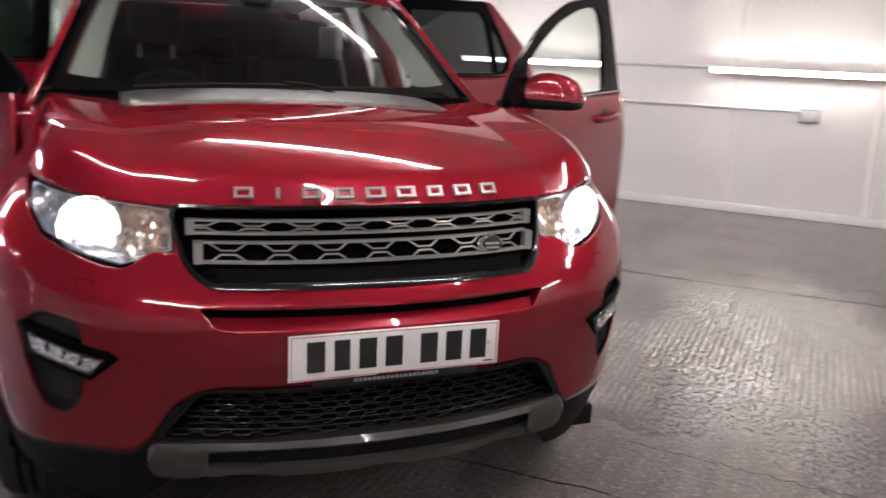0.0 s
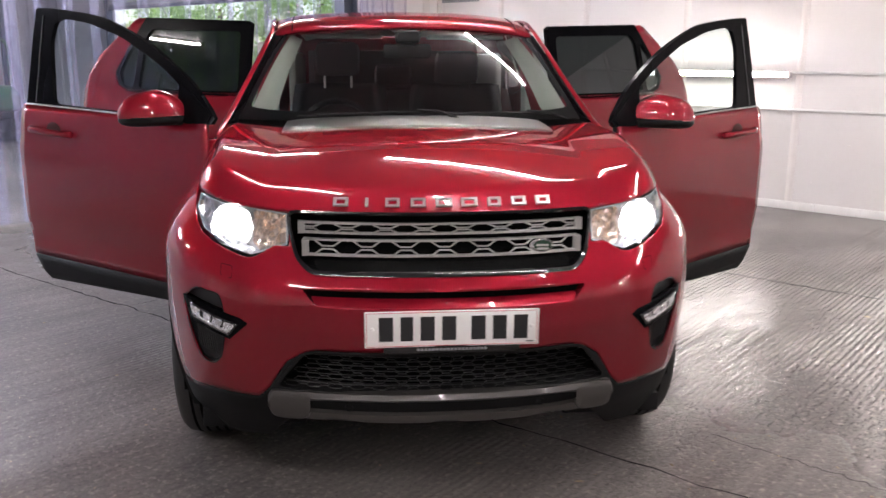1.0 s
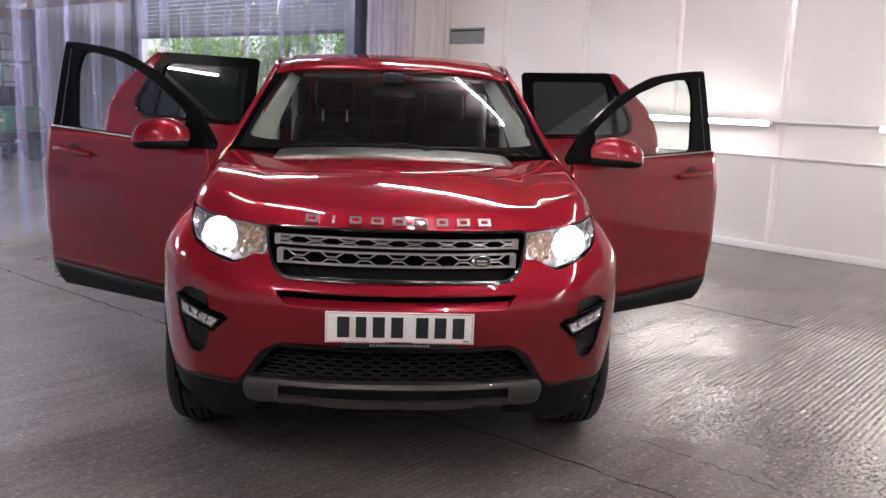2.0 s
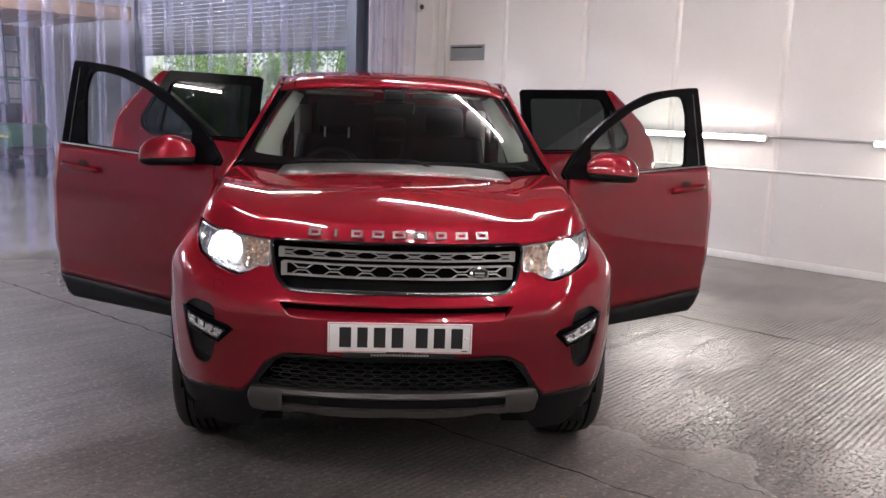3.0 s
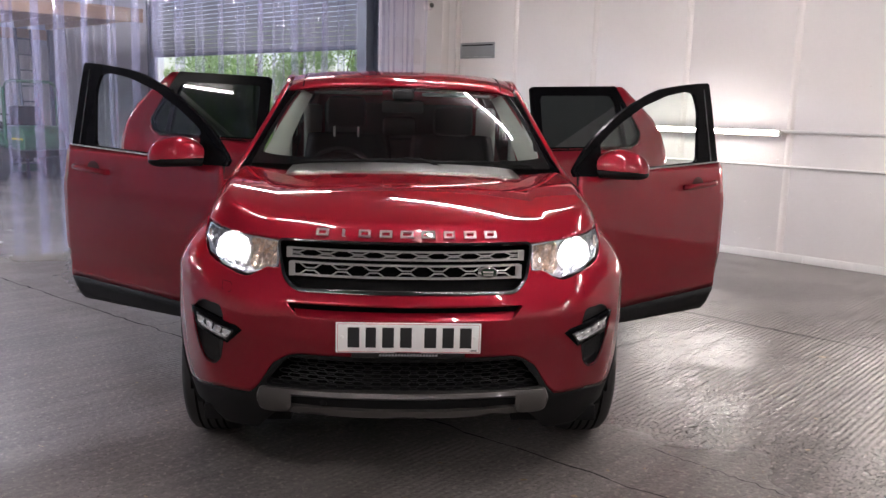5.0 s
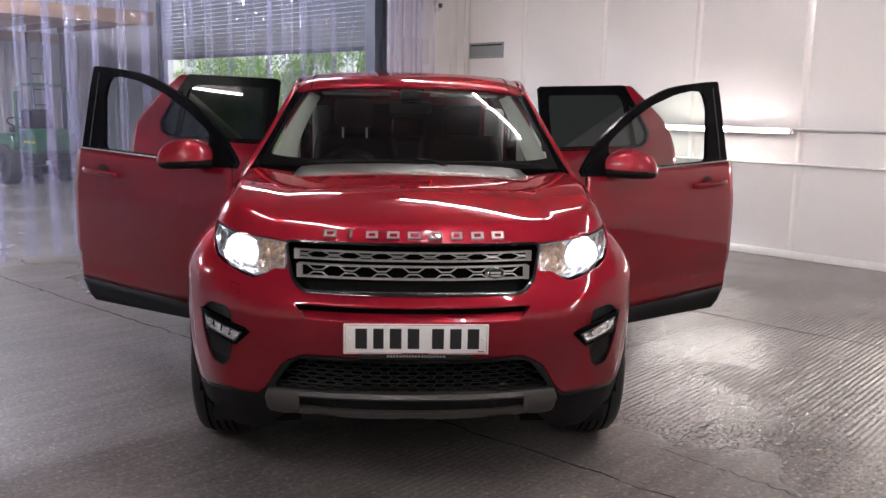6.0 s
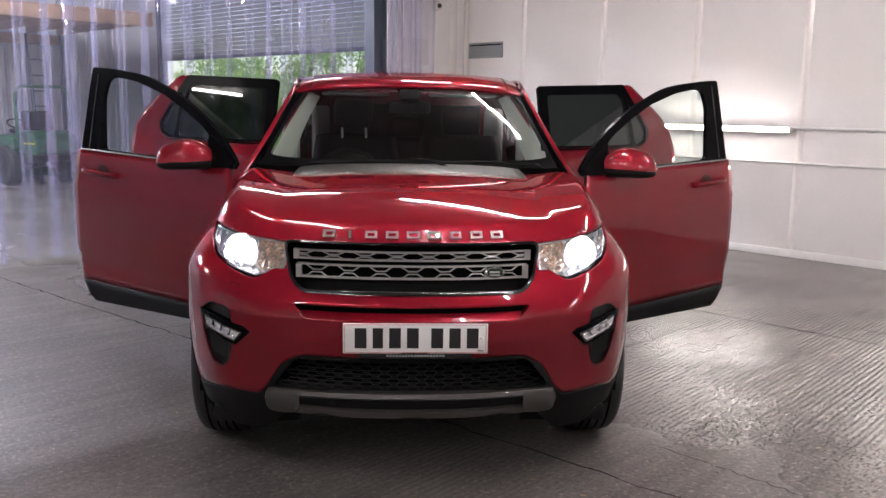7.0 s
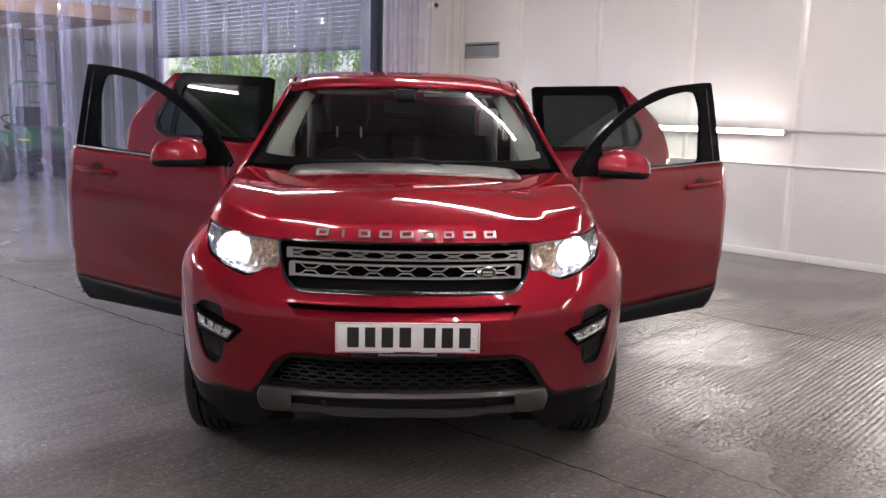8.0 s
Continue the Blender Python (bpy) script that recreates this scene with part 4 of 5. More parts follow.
def build_front(car):
    low = lambda k: low_edge(plan[k][0], plan[k][1])
    bm = front_skin(low, lambda k: edge[k][2] - 0.004, 40)
    for h in (GRILLE, SLOT, LIGHT, mirrored(LIGHT), FOG, mirrored(FOG)):
        cut(bm, h)
    arch_hole(bm, .92, .385)
    part("front_bumper", bm, RED, car, "glossy red bumper and front wings", smooth=50, thick=0.006, out=(0, -1, 0))
    floor_z = lambda k: float(np.interp(plan[k][0], [0, .5, .62, .78, .84, .95], [.35, .35, .25, .235, .29, .31])) if plan[k][1] < .7 else .25
    bm = front_skin(floor_z, lambda k: low(k) - 0.003, 14)
    cut(bm, INTAKE)
    arch_hole(bm, .92, .385)
    part("lower_bumper", bm, BLACK, car, "black textured plastic lower bumper", smooth=50, thick=0.006, out=(0, -1, 0))

    # main grille
    gr = sub("grille", car)
    def deep(x, z):
        return face_y(x, min(z, .985))
    g = rounded([(-.474, .993), (.474, .993), (.470, .955), (.447, .872), (.405, .838), (-.405, .838), (-.447, .872), (-.470, .955)], .02, 3)
    # near-black sheet paints the shade behind the grille bars
    part("shade_backing", patch(g, 0.055, 16, 6, deep), DEEP, gr)
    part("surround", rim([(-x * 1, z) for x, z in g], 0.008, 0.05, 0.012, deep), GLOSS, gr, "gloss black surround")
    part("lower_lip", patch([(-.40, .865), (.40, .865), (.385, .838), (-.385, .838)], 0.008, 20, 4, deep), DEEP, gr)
    for z0, z1 in ((.938, .967), (.877, .918)):
        xe = .447 if z0 > .9 else .433
        bm = bmesh.new()
        for z, t in ((z0, .0030), (z1, .0030)):
            sec = [(-1, -1), (1, -1), (1, 1), (-1, 1)]
            last = None
            for i in range(25):
                x = -xe + 2 * xe * i / 24
                y = deep(x, z) + .004
                ring = [bm.verts.new((x, y + .008 * (p + 1), z + t * q)) for p, q in sec]
                if last:
                    for j in range(4):
                        bm.faces.new((last[j], ring[j], ring[(j + 1) % 4], last[(j + 1) % 4]))
                else:
                    bm.faces.new(ring)
                last = ring
            bm.faces.new(last[::-1])
        for q in (-1, 1):
            x = q * (xe - .008)
            y = deep(x, z0) + .002
            box(bm, (x - .010, y, z0 - .004), (x + .010, y + .022, z1 + .004))
        part("bar_frame", bm, SILVER, gr, "satin silver grille bar")
        honeycomb(gr, -xe + .010, xe - .010, z0 + .002, z1 - .002, .119, 0 if z0 > .9 else .5, lambda x, z: deep(x, z) + .006, .0027)
    bm = bmesh.new()
    lathe(bm, [(0.0, .012), (.030, .011), (.036, .009), (.040, .004), (.040, 0)], pose(.305, deep(.305, .895) + .002, .896, 90 - 14, 0, 12) @ Matrix.Diagonal((1, .56, 1, 1)), 28)
    part("badge_oval", bm, CHROME, gr, "oval green and chrome badge")
    bm = bmesh.new()
    lathe(bm, [(0.0, .0145), (.030, .0125)], pose(.305, deep(.305, .895) + .002, .896, 90 - 14, 0, 12) @ Matrix.Diagonal((1, .56, 1, 1)), 28)
    part("badge_field", bm, mat("badge_green", (.012, .03, .018), .5, spec=.2), gr)
    for dz in (-.006, .005):
        part("badge_bar", boxes(((.286, deep(.305, .895) - .0165, .896 + dz - .003), (.324, deep(.305, .895) - .0135, .896 + dz + .003))), SILVER, gr)

    # slot over the plate, its inner shade drawn as a near-black sheet
    part("slot_shade", patch([(-.43, .80), (.43, .80), (.41, .752), (-.41, .752)], .036, 12, 3, lambda x, z: face_y(x, .77)), DEEP, car)
    part("slot_wall", rim(SLOT, -.001, .04, .002), RED, car, smooth=60)
    bm = bmesh.new()
    sheet(bm, lambda a, b: ((2 * a - 1) * (.396 + .012 * b), face_y((2 * a - 1) * .40, .745) + .002 + .032 * b, .7415 + .022 * b), 24, 3)
    part("slot_shelf", bm, RED, car, smooth=60)

    # headlights and fog lights
    for s in (1, -1):
        side = lambda poly: poly if s > 0 else mirrored(poly)
        hl = sub("headlight", car)
        top = [(p[0], p[2] - .002) for p in edge if .478 < p[0] < .797]
        outline = [(.478, .895), (.57, .869), (.60, .864), (.63, .867), (.675, .881), (.73, .902), (.766, .923), (.788, .95), (.800, .985)]
        lens = ccw(outline + top[::-1][::3] + [(.477, .998)])
        part("lens", patch(side(lens), .002, 24, 16), LENS, hl, "clear headlight lens", smooth=60)
        part("bowl", patch(side([(.484, .90), (.596, .872), (.66, .885), (.755, .928), (.79, .98), (.78, 1.025), (.70, 1.008), (.484, .990)]), .06, 16, 10), BOWL, hl, "bright chrome bowl")
        part("bezel", rim(side(ccw([(.486, .903), (.596, .873), (.66, .887), (.757, .930), (.788, .98), (.78, 1.022), (.70, 1.006), (.486, .988)])), -.004, .058, .005), CLEAR, hl, "bright bezel")
        # dipped beam projector
        cx, cz = .648, .944
        cy = face_y(cx, cz) + .02
        m = pose(s * cx, cy + .03, cz, 90, 0, s * 18)
        bm = bmesh.new()
        lathe(bm, [(0.0, .024), (.010, .022), (.018, .015), (.021, .004), (.021, -.01)], m, 24)
        part("projector", bm, LAMP, hl, "lit dipped beam projector")
        bm = bmesh.new()
        lathe(bm, [(.022, -.012), (.034, -.010), (.046, -.002), (.058, .008), (.067, .022), (.074, .040), (.071, .041)], m, 20)
        rnd = random.Random(5)
        for v in bm.verts:
            v.co += Vector([rnd.uniform(-.004, .004) for _ in range(3)])
        part("reflector_dish", bm, BOWL, hl, "bright faceted reflector dish", smooth=0)

        def facets(poly, depth, amp, nx, nz):
            """Crinkled reflector: a grid pushed in and out, with flat faces."""
            bm = patch(side(ccw(poly)), depth, nx, nz)
            for v in bm.verts:
                v.co.y += rnd.uniform(-amp, amp)
                v.co.x += rnd.uniform(-.002, .002)
            return bm
        part("indicator_reflector", facets([(.486, .905), (.57, .878), (.592, .90), (.592, .985), (.58, .995), (.486, .986)], .030, .011, 11, 9), AMBER, hl, "crinkled champagne indicator reflector", smooth=0)
        part("corner_reflector", facets([(.712, .905), (.755, .930), (.786, .98), (.778, 1.018), (.735, 1.008), (.722, .96)], .030, .009, 7, 8), CLEAR, hl, "pale bluish corner reflector", smooth=0)
        part("lower_reflector", facets([(.585, .875), (.655, .886), (.71, .905), (.70, .912), (.60, .890)], .030, .006, 9, 3), CLEAR, hl, smooth=0)
        part("side_marker", patch(side(ccw([(.765, .955), (.785, .965), (.786, 1.0), (.77, 1.005)])), .012, 6, 6), AMBER, hl)
        part("washer_cover", rim(side(ccw(rounded([(.655, .802), (.690, .806), (.690, .838), (.655, .834)], .004, 2))), .0004, .003, .0016), DEEP, car)
        # fog light
        fg = sub("fog_light", car)
        part("housing", patch(side(FOG), .030, 14, 12), MESH, fg)
        part("housing_rim", rim(side(ccw(FOG)), .001, .052, .004), BLACK, fg)
        part("blade", patch(side(ccw([(.830, .722), (.800, .640), (.668, .606), (.607, .668), (.630, .684)])), -.004, 14, 8), FRAME, fg, "gloss black blade", thick=.02, out=(0, -1, 0))
        strip = [(.804, .703), (.796, .656), (.668, .618), (.638, .663)]
        part("lamp_base", patch(side(rounded(ccw(strip), .006)), -.008, 12, 5), GLOSS, fg, "dark lamp base", thick=.008, out=(0, -1, 0))
        for j in range(4):
            u0, u1 = .04 + .24 * j, .04 + .24 * j + .205
            tl, tr, bl, br = Vector(strip[3]), Vector(strip[0]), Vector(strip[2]), Vector(strip[1])
            quad = [bl.lerp(br, u0).lerp(tl.lerp(tr, u0), .30), bl.lerp(br, u1).lerp(tl.lerp(tr, u1), .30), bl.lerp(br, u1).lerp(tl.lerp(tr, u1), .88), bl.lerp(br, u0).lerp(tl.lerp(tr, u0), .88)]
            part("led_cell", facets([tuple(p) for p in quad], -.012, .004, 4, 3), FOGM, fg, "bright clear lamp cell", smooth=0)
        part("light_guide", patch(side(ccw([(.672, .627), (.782, .659), (.780, .668), (.672, .637)])), -.014, 10, 2), FOGM, fg, "bright light guide", smooth=40, thick=.004, out=(0, -1, 0))
        for j in range(9):
            x = .712 + .0085 * j
            bm = bmesh.new()
            y = face_y(x, .58) + .02
            tube(bm, [(s * x, y, .535 + .002 * j), (s * (x + .008), y + .006, .600 + .003 * j)], .0022, 5)
            part("fin", bm, MESH, fg)

    # number plate with plain bars, and its strap
    pl = sub("number_plate", car, pose(.010, -.004, -.003))
    bm = boxes(((-.26, -.012, .632), (.26, -.006, .743)), bevel=.0025)
    part("plate", bm, WHITE_P, pl, "white number plate", bevel=0)
    z0, z1 = .652, .726
    for x0, x1 in ((-.222, -.172), (-.158, -.113), (-.099, -.049), (-.035, .015), (.052, .103), (.117, .166), (.180, .230)):
        part("character_bar", boxes(((x0 + .004, -.0135, z0), (x1 - .004, -.0121, z1))), INK, pl)
    part("border", boxes(((-.254, -.0133, .738), (.254, -.0121, .7395)), ((-.254, -.0133, .6355), (.254, -.0121, .637)), ((-.2545, -.0133, .637), (-.253, -.0121, .738)), ((.253, -.0133, .637), (.2545, -.0121, .738))), mat("plate_red_line", (.45, .05, .06), .4), pl, "thin red border line")
    for x in (-.238, .238):
        bm = bmesh.new()
        lathe(bm, [(0, .003), (.005, .0025), (.0065, 0)], pose(x, -.012, .69, 90), 12)
        part("screw_cap", bm, WHITE_P, pl)
    part("strap", boxes(((-.205, -.008, .612), (.205, .0, .6315)), bevel=.001), GLOSS, pl, "black plate holder strap")
    part("strap_print", boxes(*[((x, -.0092, .619), (x + .008, -.0081, .6265)) for x in np.arange(-.105, .105, .0112)]), VENT, pl, "small pale print bars")
    part("maker_mark", boxes(((-.05, -.0133, .6335), (.045, -.0121, .6352))), INK, pl)
    part("plate_mark", boxes(((.222, -.0133, .641), (.245, -.0121, .6445))), INK, pl)

    # lower intake mesh
    it = sub("lower_grille", car)
    # near-black sheet paints the shade behind the intake mesh
    part("shade_backing", patch(INTAKE, .09, 14, 4, lambda x, z: face_y(x, .53)), DEEP, it)
    bm = bmesh.new()
    rows, h = 8, .0154
    for r in range(rows):
        zm = .464 + h * (r + .5)
        half = np.interp(zm, [.46, .585], [.52, .43])
        w = .068
        k0 = int(half / w) + 1
        for k in range(-k0, k0 + 1):
            c = k * w + (w / 2 if r % 2 else 0)
            if abs(c) > half - .03:
                continue
            pts = [(c - w * .38, zm), (c - w * .2, zm + h * .5), (c + w * .2, zm + h * .5), (c + w * .38, zm), (c + w * .2, zm - h * .5), (c - w * .2, zm - h * .5)]
            tube(bm, [(x, face_y(x, .53) + .03, z) for x, z in pts], .0019, 4, True)
            tube(bm, [(x, face_y(x, .53) + .03, zm) for x in (c + w * .38, c + w * .62)], .0019, 4)
    part("mesh", bm, MESH, it, "black plastic honeycomb mesh")
    part("frame", rim(INTAKE, .003, .09, .010), BLACK, it)

    # skid plate
    sk = sub("skid_plate", car)
    bm = bmesh.new()
    prof = [(-.553, .425, .395), (-.54, .448, .370), (-.51, .453, .362), (-.44, .456, .366), (-.42, .457, .385), (-.41, .457, .428), (0, .462, .434)]
    prof += [(-x, a, b) for x, a, b in prof[-2::-1]]
    sp = spline(prof, 6)
    last = None
    for x, a, b in sp:
        ring = [bm.verts.new((x, face_y(x, .43) + d, z)) for z, d in ((b, .03), (b, -.008), (b + .008, -.016), (a - .016, -.024), (a, -.016), (a + .004, .0), (a, .03))]
        if last:
            for j in range(7):
                bm.faces.new((last[j], ring[j], ring[(j + 1) % 7], last[(j + 1) % 7]))
        else:
            bm.faces.new(ring)
        last = ring
    bm.faces.new(last[::-1])
    part("bar", bm, SKID, sk, "dull grey painted skid bar", smooth=40)
    bm = bmesh.new()
    last = None
    for x in np.linspace(-.435, .435, 60):
        drop = .012 * max(0, 1 - abs(abs(x) - .33) / .06) ** .4 if abs(abs(x) - .33) < .06 else (.008 if abs(x) < .05 else 0)
        b = .362 + drop * .7
        ring = [bm.verts.new((x, face_y(x, .38) + d, z)) for z, d in ((b, .04), (b, -.018), (.387, -.022), (.393, -.012), (.393, .04))]
        if last:
            for j in range(5):
                bm.faces.new((last[j], ring[j], ring[(j + 1) % 5], last[(j + 1) % 5]))
        else:
            bm.faces.new(ring)
        last = ring
    bm.faces.new(last[::-1])
    part("lower_lip", bm, SKID, sk, smooth=40)
    part("slot", patch([(-.42, .44), (.42, .44), (.42, .36), (-.42, .36)], .02, 10, 3), GLOSS, sk)
    for x in (-.30, .30):
        bm = bmesh.new()
        lathe(bm, [(0, .02), (.012, .018), (.014, 0)], pose(x, face_y(x, .41) + .012, .408, 90), 12)
        part("sensor", bm, BLACK, sk)
    for s in (-1, 1):
        part("mud_guard", boxes(((min(s * .80, s * .45), .36, .232), (max(s * .80, s * .45), .50, .30)), bevel=.006), BLACK, car)


def wheel_at(car, x, y, first):
    s = 1 if x > 0 else -1
    if first is None:
        w = sub("wheel", car)
        bm = bmesh.new()
        lathe(bm, [(.235, -.105), (.30, -.118), (.345, -.108), (.362, -.09), (.3695, -.055), (.3695, .055), (.362, .09), (.345, .108), (.30, .118), (.235, .105)], pose(0, 0, 0, 0, 90), 56)
        part("tyre", bm, RUBBER, w, "black tyre with grooved tread")
        # grooves are near-black bands on the tread, their shade put in the colour
        for gx in (-.05, -.018, .018, .05):
            bm = bmesh.new()
            lathe(bm, [(.3702, gx - .005), (.3706, gx), (.3702, gx + .005)], pose(0, 0, 0, 0, 90), 48)
            part("groove_shade_band", bm, DEEP, w)
        bm = bmesh.new()
        lathe(bm, [(.236, -.1), (.225, -.09), (.215, .0), (.22, .085), (.238, .104), (.232, .108), (.222, .09)], pose(0, 0, 0, 0, 90), 48)
        part("rim", bm, ALLOY, w)
        for k in range(5):
            for d in (-.11, .11):
                bm = bmesh.new()
                a = 2 * math.pi * k / 5 + d
                m = pose(0, 0, 0, math.degrees(a), 0, 0)
                prism(bm, [(-.018, .05), (.018, .05), (.014, .22), (-.014, .22)], "x", .062, .092)
                bmesh.ops.transform(bm, matrix=m, verts=bm.verts)
                part("spoke", bm, ALLOY, w, bevel=.004)
        bm = bmesh.new()
        lathe(bm, [(0, .095), (.05, .092), (.065, .08), (.065, -.02), (.19, -.03), (.19, -.05), (0, -.05)], pose(0, 0, 0, 0, 90), 28)
        part("hub", bm, ALLOY, w)
    else:
        w = copy_thing(first, Matrix())
    w.matrix_local = pose(x, y, .369, 0, 0, 0 if s > 0 else 180)
    return w


def screen_pt(a, b):
    """Windscreen surface: a across (-1 to 1), b up."""
    lo = Vector((.80 * a, 1.36 + .24 * a * a, 1.195 - .008 * a * a))
    hi = Vector((.615 * a, 2.08 + .13 * a * a, 1.622 - .022 * a * a))
    p = lo.lerp(hi, b)
    p.z += .022 * math.sin(math.pi * b)
    p.y -= .012 * math.sin(math.pi * b)
    return p


def build_top(car):
    bm = bmesh.new()
    sheet(bm, lambda a, b: screen_pt(2 * a - 1, b), 36, 18)
    part("windscreen", bm, SCREEN, car, "clear curved windscreen", smooth=180)
    # black border printed on the glass
    bm = bmesh.new()
    def strip(f, n=30, inner=.004):
        last = None
        for i in range(n + 1):
            (a0, b0), (a1, b1) = f(i / n)
            p, q = screen_pt(a0, b0), screen_pt(a1, b1)
            p.y += inner; q.y += inner
            r = [bm.verts.new(p), bm.verts.new(q)]
            if last:
                bm.faces.new((last[0], r[0], r[1], last[1]))
            last = r
    strip(lambda t: ((2 * t - 1, 0), ((2 * t - 1) * .985, .075 + .05 * abs(2 * t - 1) ** 8)))
    strip(lambda t: ((2 * t - 1, 1), ((2 * t - 1) * .985, .955 - .02 * abs(2 * t - 1) ** 8 - (.13 if abs(2 * t - 1) < .12 else 0))))
    strip(lambda t: ((-1, t), (-.965 + .10 * max(0, 1 - t / .16) ** 2, t)))
    strip(lambda t: ((1, t), (.965 - .10 * max(0, 1 - t / .16) ** 2, t)))
    part("screen_border", bm, DEEP, car, "black printed glass border", smooth=180)
    # silver cover and black scuttle below the screen
    def cov(a, b):
        x = (2 * a - 1) * .57
        y = 1.09 + .34 * b + .05 * (x / .57) ** 2
        return (x, y, float(bonnet_z(x, y)) + .014 + .014 * b - .009 * (1 - b) ** 6 - .006 * abs(x / .57) ** 12)
    bm = bmesh.new()
    sheet(bm, cov, 24, 8)
    part("cowl_cover", bm, COWL, car, "satin silver cover below the windscreen", smooth=60, thick=.006, out=(0, 0, 1))
    bm = bmesh.new()
    sheet(bm, lambda a, b: ((2 * a - 1) * (.86 - .02 * b), 1.30 + .17 * b + .20 * (2 * a - 1) ** 2, 1.135 + .035 * b + .012 * math.cos((2 * a - 1) * 1.4)), 30, 6)
    part("scuttle", bm, DEEP, car, smooth=60, thick=.02, out=(0, 0, 1))
    bm = bmesh.new()
    sheet(bm, lambda a, b: tuple(screen_pt(2 * a - 1, 0) + Vector((0, .006 - .02 * b, -.09 * b))), 30, 2)
    part("screen_base", bm, DEEP, car, smooth=60)
    # wipers
    for pts in ([(-.52, 1.40, 1.215), (-.1, 1.375, 1.232), (.16, 1.37, 1.225)], [(.02, 1.36, 1.222), (.4, 1.40, 1.228), (.68, 1.50, 1.212)]):
        w = sub("wiper", car)
        bm = bmesh.new()
        tube(bm, spline(pts, 6), .0055, 6)
        part("blade", bm, BLACK, w)
        bm = bmesh.new()
        a, b = Vector(pts[1]), Vector(pts[2])
        tube(bm, [b + Vector((.03, -.03, -.02)), b + Vector((-.06, -.015, .012)), a.lerp(b, .4) + Vector((0, -.01, .014))], .0065, 6)
        part("arm", bm, BLACK, w)
    # roof
    def roof(a, b):
        q = 2 * a - 1
        y = 2.06 + 2.3 * b
        hw = np.interp(y, [2.06, 2.3, 2.7, 3.4, 4.0, 4.36], [.688, .700, .714, .722, .705, .68])
        zc = np.interp(y, [2.06, 2.2, 2.5, 3.0, 3.6, 4.1, 4.36], [1.628, 1.676, 1.716, 1.738, 1.73, 1.70, 1.665])
        return (hw * q, y + (.14 * q * q) * (1 - b), zc - .028 * q * q - .03 * abs(q) ** 9)
    bm = bmesh.new()
    sheet(bm, roof, 40, 34)
    part("roof", bm, RED, car, "glossy red roof", smooth=60, thick=.02, out=(0, 0, 1))
    for q in (.075, .925):
        bm = bmesh.new()
        tube(bm, [roof(q, k / 24) for k in range(25)], .004, 6)
        part("roof_seam", bm, DEEP, car)
    bm = bmesh.new()
    sheet(bm, lambda a, b: tuple(Vector(roof(.5 + (a - .5) * .93, .03 + .94 * b)) + Vector((0, 0, -.045))), 16, 16)
    part("headlining", bm, TRIM, car, "pale cloth headlining", smooth=60)
    for s in (-1, 1):
        # A-pillar and cant rail, outside red, inside pale
        path = spline([(.868, 1.45, 1.145), (.845, 1.60, 1.205), (.775, 1.84, 1.37), (.708, 2.08, 1.54), (.69, 2.27, 1.618), (.710, 2.6, 1.668), (.724, 3.2, 1.684), (.714, 3.9, 1.66), (.69, 4.3, 1.615)], 6)
        def rail(half_w, depth, shift, z0=0.0, end=None):
            bm = bmesh.new()
            last = None
            for p in (path if end is None else path[:end]):
                x, y, z = p
                ring = [bm.verts.new((s * (x + shift + u * half_w), y + w * depth * .4, z + z0 - u * half_w * .35 + w * depth)) for u, w in ((-1, -.4), (-.6, .4), (0, .6), (.6, .4), (1, -.4), (.4, -.9), (-.4, -.9))]
                if last:
                    for j in range(7):
                        bm.faces.new((last[j], ring[j], ring[(j + 1) % 7], last[(j + 1) % 7]))
                else:
                    bm.faces.new(ring)
                last = ring
            bm.faces.new(last[::-1])
            return bm
        part("roof_pillar", rail(.014, .018, .002), RED, car, "red windscreen pillar and roof side", smooth=60)
        def seal(a, b):
            p = screen_pt(1, b)
            o = Vector((np.interp(p.z, path[:26, 2], path[:26, 0]), np.interp(p.z, path[:26, 2], path[:26, 1]), p.z))
            q = p.lerp(o, a)
            return (s * q.x, q.y + .004 + .02 * a, q.z - .004 - .010 * a)
        bm = bmesh.new()
        sheet(bm, seal, 4, 24)
        part("pillar_seal", bm, FRAME, car, "black windscreen seal", smooth=60, thick=.01, out=(s, -1, 0))
        bm = bmesh.new()
        def trim(a, b):
            t = .05 + .93 * b
            q = .958 - (.135 - .05 * b) * a * (1 - .5 * max(0, 1 - b / .15) ** 2)
            p = screen_pt(q, t)
            return (s * p.x, p.y + .02 + .10 * a * a, p.z - .012 - .03 * a)
        sheet(bm, trim, 8, 16)
        part("pillar_trim", bm, TRIM, car, "pale inner pillar trim", smooth=60)
        # wing top between bonnet and door
        bm = bmesh.new()
        sheet(bm, lambda a, b: (s * (.838 + .115 * math.sin(a * 1.5708) ** 1.1), 1.335 + .15 * b * (1 - a), 1.122 - .20 * a ** 2 + .02 * b), 10, 4)
        part("wing_corner", bm, RED, car, smooth=60, thick=.006, out=(s, 0, 1))
        # door aperture: B-pillar, sill, trims
        bm = bmesh.new()
        sheet(bm, lambda a, b: (s * (np.interp(b, [0, .5, 1], [.915, .90, .70])), 2.44 + .17 * a + .02 * b, .30 + 1.32 * b), 3, 12)
        part("centre_pillar", bm, RED, car, smooth=60, thick=.09, out=(s, 0, 0))
        part("pillar_lining", boxes(((min(s * .70, s * .80), 2.47, .95), (max(s * .70, s * .80), 2.60, 1.55)), bevel=.02), TRIM, car, "pale inner pillar lining")
        part("sill", boxes(((min(s * .80, s * .925), 1.31, .26), (max(s * .80, s * .925), 3.32, .40)), bevel=.02), BLACK, car, "black plastic sill")
